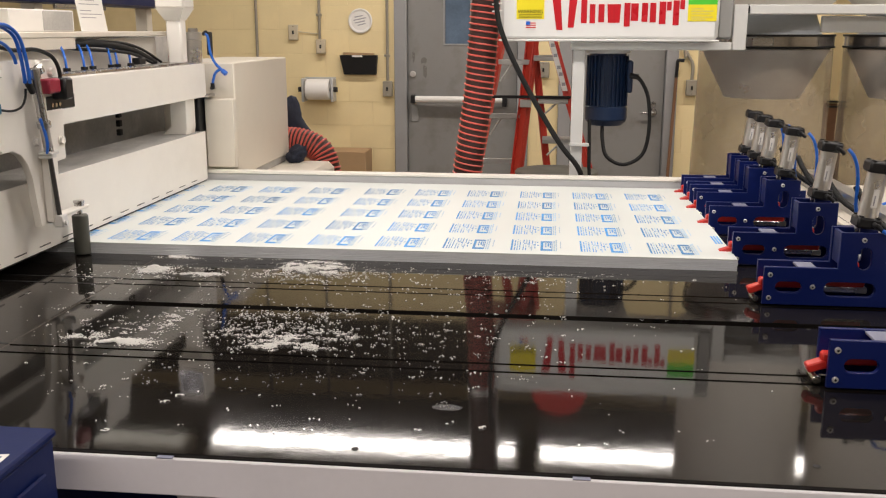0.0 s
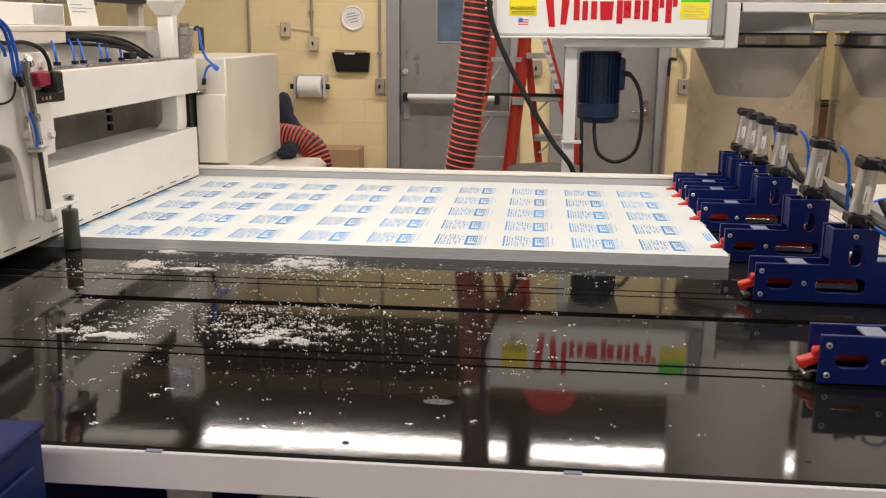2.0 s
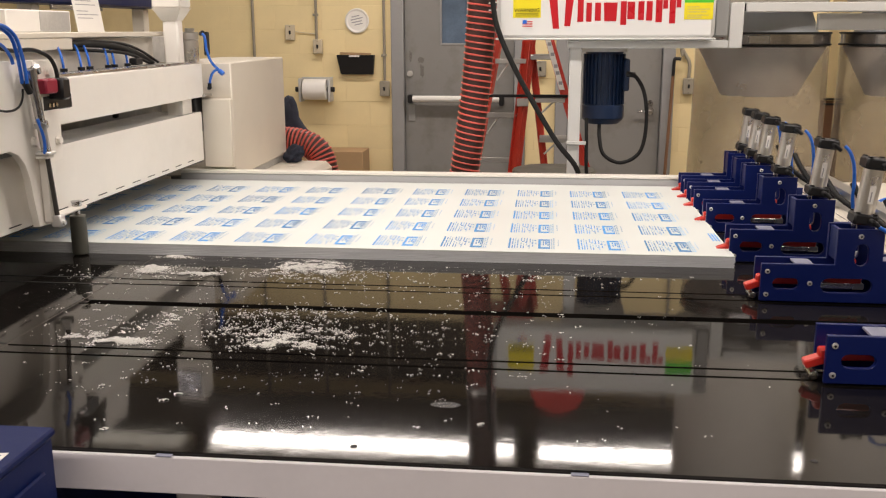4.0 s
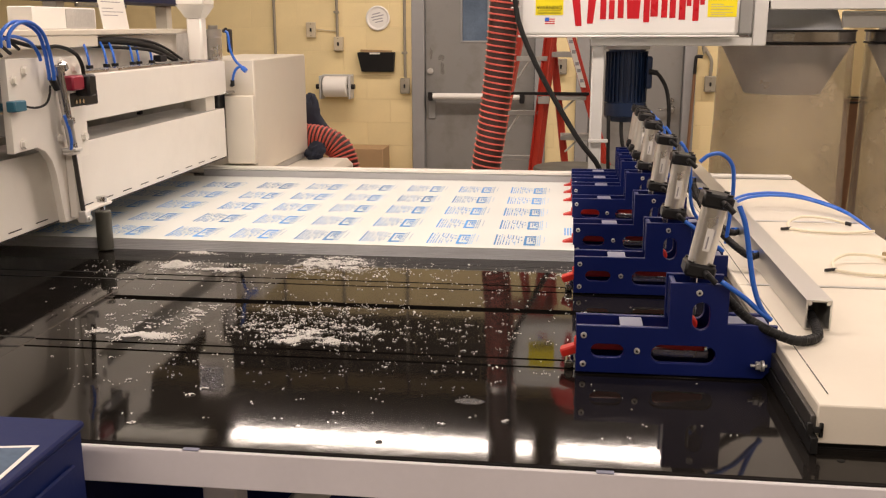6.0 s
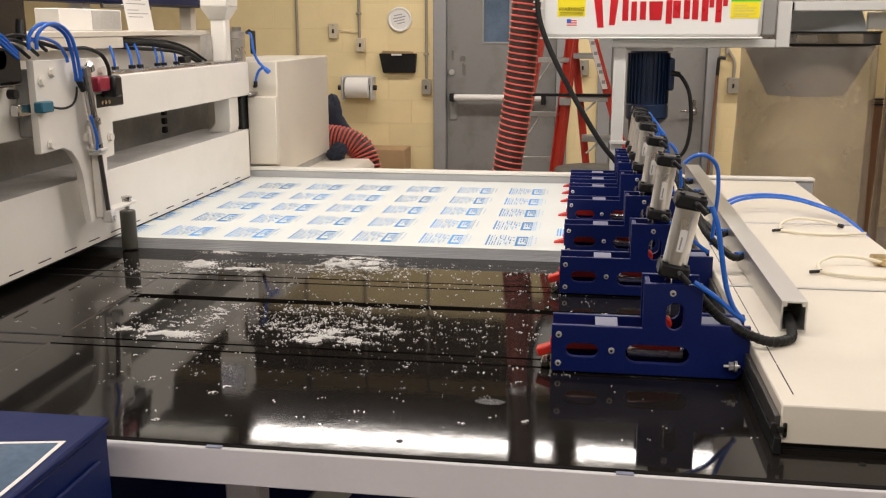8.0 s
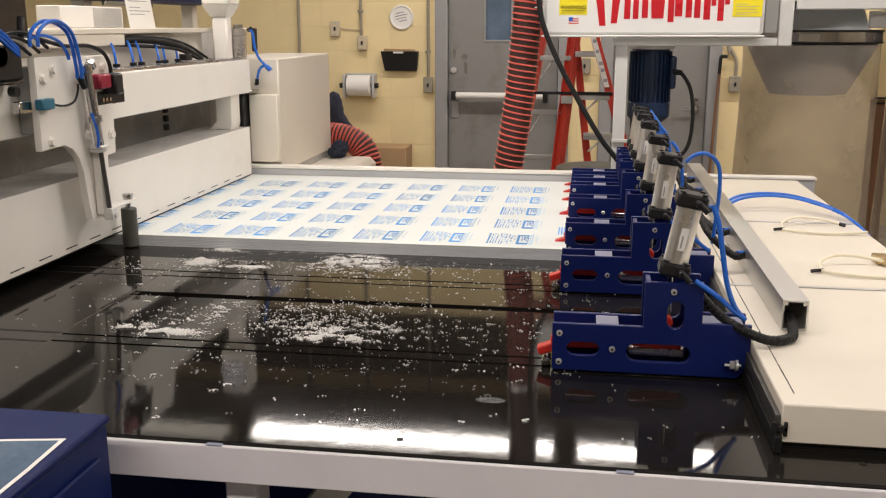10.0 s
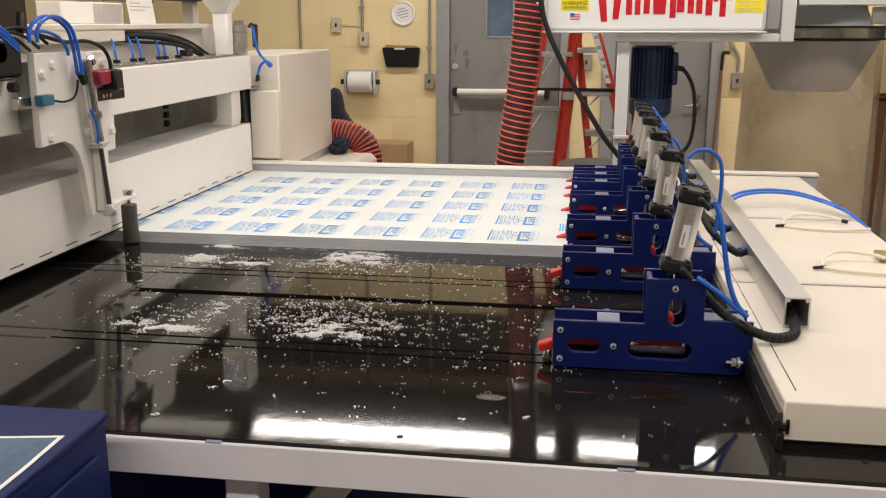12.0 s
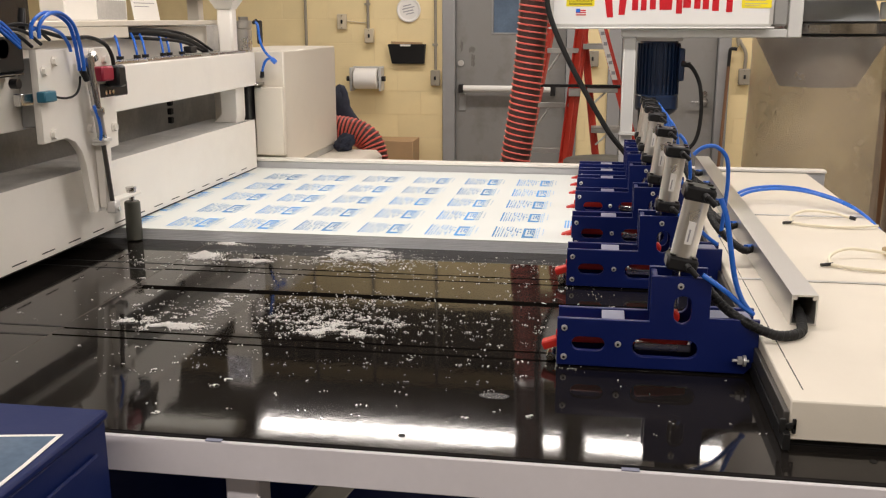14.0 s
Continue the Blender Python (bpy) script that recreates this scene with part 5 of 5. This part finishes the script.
fh = thing("file_holder", (0.105, WY - 0.07, 1.25), "black plastic file holder with papers on the wall", "file holder")
bm = bmesh.new()
vsl = [(0.0, 0.0, 0.165), (0.325, 0.0, 0.165), (0.31, 0.03, 0.0), (0.03, 0.03, 0.0)]
fr = [bm.verts.new(v) for v in vsl]
bk_ = [bm.verts.new((v[0], 0.07, v[2])) for v in vsl]
bm.faces.new(fr)
bm.faces.new(bk_[::-1])
for i in range(4):
    bm.faces.new((fr[i], bk_[i], bk_[(i + 1) % 4], fr[(i + 1) % 4]))
bmesh.ops.recalc_face_normals(bm, faces=bm.faces)
bmesh.ops.bevel(bm, geom=bm.edges[:], offset=0.004, segments=2, affect="EDGES")
part("tray", bm, M_PLASTIC, fh)
part("papers", one(box, 0.02, 0.29, 0.03, 0.06, 0.1655, 0.188, 0.002, pose(0, 0, 0, 0, 1.5, 0)), M_CARD, fh)
part("label_tab", one(box, 0.11, 0.2, -0.003, 0.002, 0.148, 0.163, 0.001), M_PAPER, fh)

dp = thing("paper_roll_holder", (-0.24, WY, 1.02), "wall holder with a large white paper roll", "roll holder")
part("roll", one(rod, (0.06, -0.1, 0.105), (0.265, -0.1, 0.105), 0.088, seg=36, bevel=0.006), M_PAPER, dp, "white paper roll")
part("core", one(rod, (-0.012, -0.1, 0.105), (0.328, -0.1, 0.105), 0.022, seg=18), M_PLASTIC, dp, "black roll core")
for xx in (0.02, 0.275):
    part("side_bracket", one(box, xx, xx + 0.022, -0.14, 0.0, 0.0, 0.2, 0.006), M_HOLDER, dp)
part("back_plate", one(box, 0.02, 0.297, -0.01, -0.001, 0.14, 0.205, 0.003), M_HOLDER, dp)


def conduit(x, z0, z1, bend=None):
    c = thing("conduit", (x, WY, 0), "thin metal conduit running up the block wall", "conduit", "conduits")
    part("pipe", one(rod, (0, -0.014, z0), (0, -0.014, z1), 0.012, seg=14), M_CONDUIT, c)
    z = z0 + 0.2
    while z < z1:
        part("clip", one(box, -0.026, 0.02, -0.028, 0.0, z, z + 0.02, 0.003), M_CONDUIT, c)
        z += 0.8
    return c


conduit(-0.63, 0.9, RH)
conduit(-0.075, 1.54, RH)
conduit(0.513, 1.2, RH)


def outlet(x, z, w, h, d, label, dark):
    o = thing("outlet_box", (x, WY, z), label, "outlet box", "outlet boxes")
    part("cover_plate", one(box, -w / 2, w / 2, -d, 0.0, -h / 2, h / 2, 0.006), dark, o)
    part("toggle", one(box, -0.008, 0.008, -d - 0.01, -d, -0.016, 0.016, 0.002), M_PLASTIC, o)
    for s in (-1, 1):
        part("screw", one(rod, (0, -d - 0.002, s * h * 0.38), (0, -d, s * h * 0.38), 0.004, seg=10), M_STEEL, o)


outlet(-0.306, 1.603, 0.085, 0.13, 0.025, "beige switch box on the block wall", M_BEIGE)
outlet(-0.062, 1.485, 0.08, 0.12, 0.05, "beige socket box under a conduit", M_BEIGE)
outlet(0.513, 1.13, 0.08, 0.13, 0.05, "grey socket box under a conduit", M_CONDUIT)
outlet(1.845, 1.3, 0.1, 0.13, 0.05, "grey switch box between the doors", M_CONDUIT)
outlet(3.075, 1.16, 0.09, 0.13, 0.05, "grey socket box beside the door", M_CONDUIT)
part("wire", tube([(-0.264, WY - 0.01, 1.61), (-0.18, WY - 0.005, 1.6), (-0.08, WY - 0.006, 1.59)], 0.004), M_BEIGE, tagged(new("wire_run"), "thin beige wire along the wall", "wire"))
cdt = thing("conduit", (3.075, WY, 0), "bent metal conduit beside the door", "conduit", "conduits")
part("pipe", tube([(0.0, -0.02, 1.22), (0.0, -0.02, 1.35), (-0.05, -0.02, 1.45), (-0.07, -0.02, 1.6), (-0.07, -0.02, RH)], 0.014), M_CONDUIT, cdt)

cb = thing("cardboard_box", (-0.12, 6.3, 0), "brown cardboard sheet box against the wall", "cardboard box")
part("carton", one(box, 0, 0.52, 0, 0.3, 0, 0.64, 0.004), M_CARD, cb)
bn = thing("waste_bin", (1.95, 3.9, 0), "dark olive waste bin behind the fence", "bin")
part("bin_body", one(rod, (0, 0, 0), (0, 0, 0.84), 0.19, 0.22, seg=32), M_FOOT, bn)
part("bin_rim", one(rod, (0, 0, 0.84), (0, 0, 0.865), 0.232, seg=32, bevel=0.006), M_FOOT, bn)

# ---------- blue cabinet in front of the table ----------
cab = thing("blue_cabinet", (1.137, -0.075, 0), "dark blue steel control cabinet beside the table", "cabinet")
part("body", one(box, -0.62, -0.002, -0.62, 0.0, 0.0, 1.005, 0.004), M_CABBLUE, cab)
part("top", one(box, -0.625, 0.003, -0.625, 0.004, 1.006, 1.02, 0.004), M_CABBLUE, cab)
dr = part("door", one(box, -0.0015, 0.0065, -0.585, -0.04, 0.06, 0.965, 0.003), M_CABBLUE, cab)
part("hinge", one(rod, (0.008, -0.032, 0.72), (0.008, -0.032, 0.8), 0.006, seg=12), M_STEEL, dr)
sl = thing("plastic_sleeve", (1.137, -0.075, 1.0205), "glossy blue-grey plastic sleeve with a white border on the cabinet", "plastic sleeve")
bord = plate([[(-0.31, -0.42), (-0.008, -0.41), (-0.011, -0.2), (-0.016, -0.097), (-0.31, -0.151)], [(-0.304, -0.414), (-0.0145, -0.404), (-0.0175, -0.2), (-0.0225, -0.1045), (-0.304, -0.1565)]], 0.001, 0.0002)
bord.transform(Matrix.Rotation(-math.pi / 2, 4, "X"))
part("border", bord, M_PAPER, sl, "white border", m=pose(0, 0, 0.0014))
inn = plate([[(-0.307, -0.417), (-0.011, -0.407), (-0.014, -0.2), (-0.019, -0.101), (-0.307, -0.154)]], 0.001, 0.0002)
inn.transform(Matrix.Rotation(-math.pi / 2, 4, "X"))
part("film", inn, M_GLASS, sl, "blue-grey plastic film", m=pose(0, 0, 0.0012))

# ---------- shavings ----------
def shavings():
    rs_ = random.Random(21)
    verts, faces = [], []

    def chip(x, y, z, s):
        a, tilt = rs_.uniform(0, 6.283), rs_.uniform(-0.5, 0.5)
        ln, wd, bend = s * rs_.uniform(0.7, 2.2), s * rs_.uniform(0.3, 0.6), rs_.uniform(0.1, 1.0)
        b = len(verts)
        for i, u in enumerate((-1, -0.33, 0.33, 1)):
            cx_, cz_ = ln / 2 * u, s * bend * 0.5 * (1 - u * u)
            for v in (-1, 1):
                for w in (0, 1):
                    px, py = cx_, wd / 2 * v + 0.35 * ln * bend * (u * u)
                    verts.append((x + px * math.cos(a) - py * math.sin(a), y + px * math.sin(a) + py * math.cos(a), z + cz_ + w * 0.0009 + abs(tilt) * 0.2 * s * (u + 1)))
        for i in range(3):
            o, p = b + 4 * i, b + 4 * i + 4
            faces.extend([(o + 1, p + 1, p + 3, o + 3), (o, o + 2, p + 2, p), (o, p, p + 1, o + 1), (o + 2, o + 3, p + 3, p + 2)])
        faces.extend([(b, b + 1, b + 3, b + 2), (b + 12, b + 14, b + 15, b + 13)])

    def cloud(cx_, cy_, sx, sy, n, s, mound=0.0, ang=0.0):
        for _ in range(n):
            gx, gy = rs_.gauss(0, 1), rs_.gauss(0, 1)
            x = cx_ + sx * gx * math.cos(ang) - sy * gy * math.sin(ang)
            y = cy_ + sx * gx * math.sin(ang) + sy * gy * math.cos(ang)
            if not (0.5 < x < 2.4 and 0.03 < y < 1.28):
                continue
            h_ = mound * math.exp(-(gx * gx + gy * gy) * 0.7) * rs_.random()
            chip(x, y, T + 0.0004 + h_, s * rs_.uniform(0.35, 1.0))

    def drift(cx_, cy_, sx, sy, n, mound, ang=0.0, cut=0.0, size=0.0036):
        """Crumbs that gather in ragged clumps inside a soft oval; mound is the height of its heart."""
        left = n
        while left:
            gx, gy = rs_.gauss(0, 1), rs_.gauss(0, 1)
            x = cx_ + sx * gx * math.cos(ang) - sy * gy * math.sin(ang)
            y = cy_ + sx * gx * math.sin(ang) + sy * gy * math.cos(ang)
            p = Vector((x * 26, y * 40, cx_))
            k = noise.noise(p) + 0.6 * noise.noise(p * 2.7) + 0.35 * noise.noise(p * 7)
            left -= 1
            if k < cut + 0.12 * (gx * gx + gy * gy) * rs_.random() or not (0.5 < x < 2.4 and 0.03 < y < 1.345):
                continue
            h_ = mound * math.exp(-(gx * gx + gy * gy) * 0.7) * rs_.random()
            chip(x, y, T + 0.0004 + h_, size * rs_.uniform(0.35, 1.0))

    def flocks(cx_, cy_, sx, sy, n):
        """Small loose groups of curls, and single crumbs."""
        for _ in range(n):
            x, y = cx_ + rs_.gauss(0, 1) * sx, cy_ + rs_.gauss(0, 1) * sy
            size = rs_.choice((0.0022, 0.0028, 0.0034, 0.0048))
            cloud(x, y, 0.006, 0.004, rs_.choice((1, 1, 1, 1, 2, 2, 3, 5)), size, 0.0005)

    drift(0.772, 1.168, 0.02, 0.017, 1700, 0.016, 0.5, -0.7)
    drift(0.91, 1.13, 0.052, 0.012, 1500, 0.005, 0.15, -0.1)
    drift(0.86, 1.15, 0.1, 0.05, 700, 0.001, 0.1, 0.1)
    drift(1.225, 1.235, 0.055, 0.04, 3400, 0.009, 0.2, -0.15)
    drift(1.25, 1.2, 0.11, 0.06, 2200, 0.002, 0.1, 0.1)
    drift(1.2, 1.3, 0.05, 0.02, 700, 0.003, 0.1, 0.0)
    drift(0.785, 1.33, 0.03, 0.01, 600, 0.003, 0.1, -0.2)
    drift(0.95, 1.32, 0.1, 0.012, 400, 0.001, 0.1, 0.1)
    drift(0.968, 0.536, 0.036, 0.012, 1700, 0.007, 0.12, -0.3)
    drift(0.862, 0.562, 0.024, 0.014, 600, 0.003, 0.4, -0.1)
    drift(0.93, 0.6, 0.07, 0.04, 700, 0.001, 0.5, 0.12)
    drift(1.01, 0.74, 0.022, 0.07, 800, 0.001, -0.25, 0.1)
    drift(1.34, 0.55, 0.055, 0.016, 1500, 0.006, 0.1, -0.1)
    drift(1.34, 0.61, 0.085, 0.045, 2600, 0.002, 0.15, 0.08)
    drift(1.2, 0.63, 0.03, 0.03, 500, 0.001, 0.1, 0.08)
    drift(1.45, 0.63, 0.05, 0.012, 350, 0.002, 0.1, 0.0)
    drift(1.3, 0.78, 0.12, 0.04, 700, 0.001, 0.1, 0.15)
    flocks(0.8, 1.19, 0.06, 0.03, 40)
    flocks(1.3, 1.2, 0.15, 0.05, 150)
    flocks(1.85, 1.21, 0.2, 0.045, 150)
    flocks(1.05, 1.0, 0.2, 0.08, 60)
    flocks(1.55, 0.98, 0.28, 0.1, 90)
    flocks(0.93, 0.65, 0.07, 0.06, 70)
    flocks(1.3, 0.66, 0.12, 0.07, 150)
    flocks(1.19, 0.71, 0.08, 0.04, 60)
    flocks(1.58, 0.64, 0.18, 0.07, 90)
    flocks(1.35, 0.36, 0.22, 0.06, 60)
    flocks(1.85, 0.72, 0.22, 0.12, 50)
    flocks(1.05, 0.32, 0.15, 0.1, 40)
    flocks(1.65, 0.4, 0.16, 0.09, 45)
    flocks(0.7, 0.85, 0.1, 0.2, 40)
    flocks(1.5, 0.18, 0.3, 0.06, 14)
    flocks(0.63, 1.12, 0.06, 0.06, 40)
    flocks(1.45, 0.8, 0.45, 0.35, 100)
    for bx_, by_ in ((1.591 + 0.2, 0.16), (1.19, 0.212), (1.14, 0.075), (1.205, 0.245)):
        for k in range(3):
            chip(bx_ + 0.004 * k, by_ + 0.002 * k, T + 0.0004, 0.0055)
    me = bpy.data.meshes.new("plastic_shavings")
    me.from_pydata(verts, [], faces)
    me.materials.append(M_CHIP)
    tagged(new("plastic_shavings", me), "white plastic shavings scattered over the black table", "shavings", kind="stuff")


shavings()
smear = bmesh.new()
bmesh.ops.create_circle(smear, cap_ends=True, segments=24, radius=1)
for v in smear.verts:
    v.co = Vector((v.co.x * 0.028 * (1 + 0.3 * noise.noise(v.co * 2)), v.co.y * 0.014 * (1 + 0.3 * noise.noise(v.co * 3)), 0))
fe = bmesh.ops.extrude_face_region(smear, geom=smear.faces[:])
bmesh.ops.translate(smear, vec=(0, 0, 0.0005), verts=[v for v in fe["geom"] if isinstance(v, bmesh.types.BMVert)])
bmesh.ops.recalc_face_normals(smear, faces=smear.faces)
tagged(part("dried_smear", smear, M_SMEAR, m=pose(1.725, 0.248, T + 0.0003)), "dull grey dried smear on the black table", "stain")

# ---------- wall blocks ----------
BW, BH, JT = 0.4064, 0.2032, 0.003


def block_mesh(w):
    bm = bmesh.new()
    x0, x1, z0, z1, d, c = 0, w - JT, 0, BH - JT, 0.0014, 0.0012
    bv = [bm.verts.new(v) for v in ((x0, 0, z0), (x1, 0, z0), (x1, 0, z1), (x0, 0, z1))]
    fv = [bm.verts.new(v) for v in ((x0 + c, -d, z0 + c), (x1 - c, -d, z0 + c), (x1 - c, -d, z1 - c), (x0 + c, -d, z1 - c))]
    bm.faces.new(fv)
    for i in range(4):
        bm.faces.new((bv[i], bv[(i + 1) % 4], fv[(i + 1) % 4], fv[i]))
    bmesh.ops.recalc_face_normals(bm, faces=bm.faces)
    for f in bm.faces:
        if f.normal.y > 0:
            f.normal_flip()
    me = bpy.data.meshes.new("block")
    bm.to_mesh(me)
    bm.free()
    return me


sizes = {}
rest, upper = bmesh.new(), bmesh.new()
count = 0
for row in range(int(RH / BH)):
    z = row * BH
    if z + BH > RH:
        break
    x = RX0 - (BW / 2 if row % 2 else 0)
    while x < RX1:
        spans = [(max(x, RX0), min(x + BW, RX1))]
        if z < DH:
            for o0, o1 in OPENINGS:
                nxt = []
                for s0, s1 in spans:
                    if s1 <= o0 or s0 >= o1:
                        nxt.append((s0, s1))
                    else:
                        if s0 < o0:
                            nxt.append((s0, o0))
                        if s1 > o1:
                            nxt.append((o1, s1))
                spans = nxt
        for s0, s1 in spans:
            w = round(s1 - s0, 3)
            if w < 0.03:
                continue
            me = sizes.setdefault(w, None) or block_mesh(w)
            sizes[w] = me
            if -1.8 < s0 < 4.2 and z < 2.1:
                if not me.materials:
                    me.materials.append(M_BLOCK)
                ob = new("block", me)
                ob.parent = wall_north
                ob.location = (s0, RY1 + 0.0035, z)
                count += 1
            else:
                t = bmesh.new()
                t.from_mesh(me)
                for f in t.faces:
                    f.material_index = 0
                t.transform(Matrix.Translation((s0, RY1 + 0.0035, z)))
                # courses above 2.7 m are coloured much darker than the yellow ones
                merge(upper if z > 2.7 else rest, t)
        x += BW
tagged(part("block_field", rest, M_BLOCK, wall_north), kind="stuff")
tagged(part("upper_block_field", upper, M_UPPER, wall_north, "dark upper wall"), kind="stuff")


# ---------- movement ----------
def motions():
    beam_at = beam.location.copy()
    travel = [(0.0, SHIFT), (4.3, SHIFT), (4.6, 0.606), (4.9, 0.55), (5.3, 0.368), (5.5, 0.279), (5.75, 0.174), (6.0, 0.09), (6.25, 0.034), (6.5, 0.005), (6.7, 0.0), (14.0, 0.0)]
    walk(stack, [(t, pose(s, 0, T)) for t, s in travel])
    walk(carriage, [(t, pose(CX + s, 0, T)) for t, s in travel])
    for g, yy in zip(grippers, GY):
        walk(g, [(t, pose(1.832 + s, yy, T)) for t, s in travel])
    lift = [(0.0, 0.0), (3.35, 0.0), (3.6, 0.03), (3.9, 0.078), (4.05, 0.086), (4.3, 0.086), (7.08, 0.086), (7.2, 0.08), (7.3, 0.069), (7.4, 0.05), (7.5, 0.03), (7.6, 0.014), (7.7, 0.002), (7.75, 0.0), (14.0, 0.0)]
    walk(beam, [(t, pose(beam_at.x, beam_at.y, beam_at.z + z)) for t, z in lift])


motions()
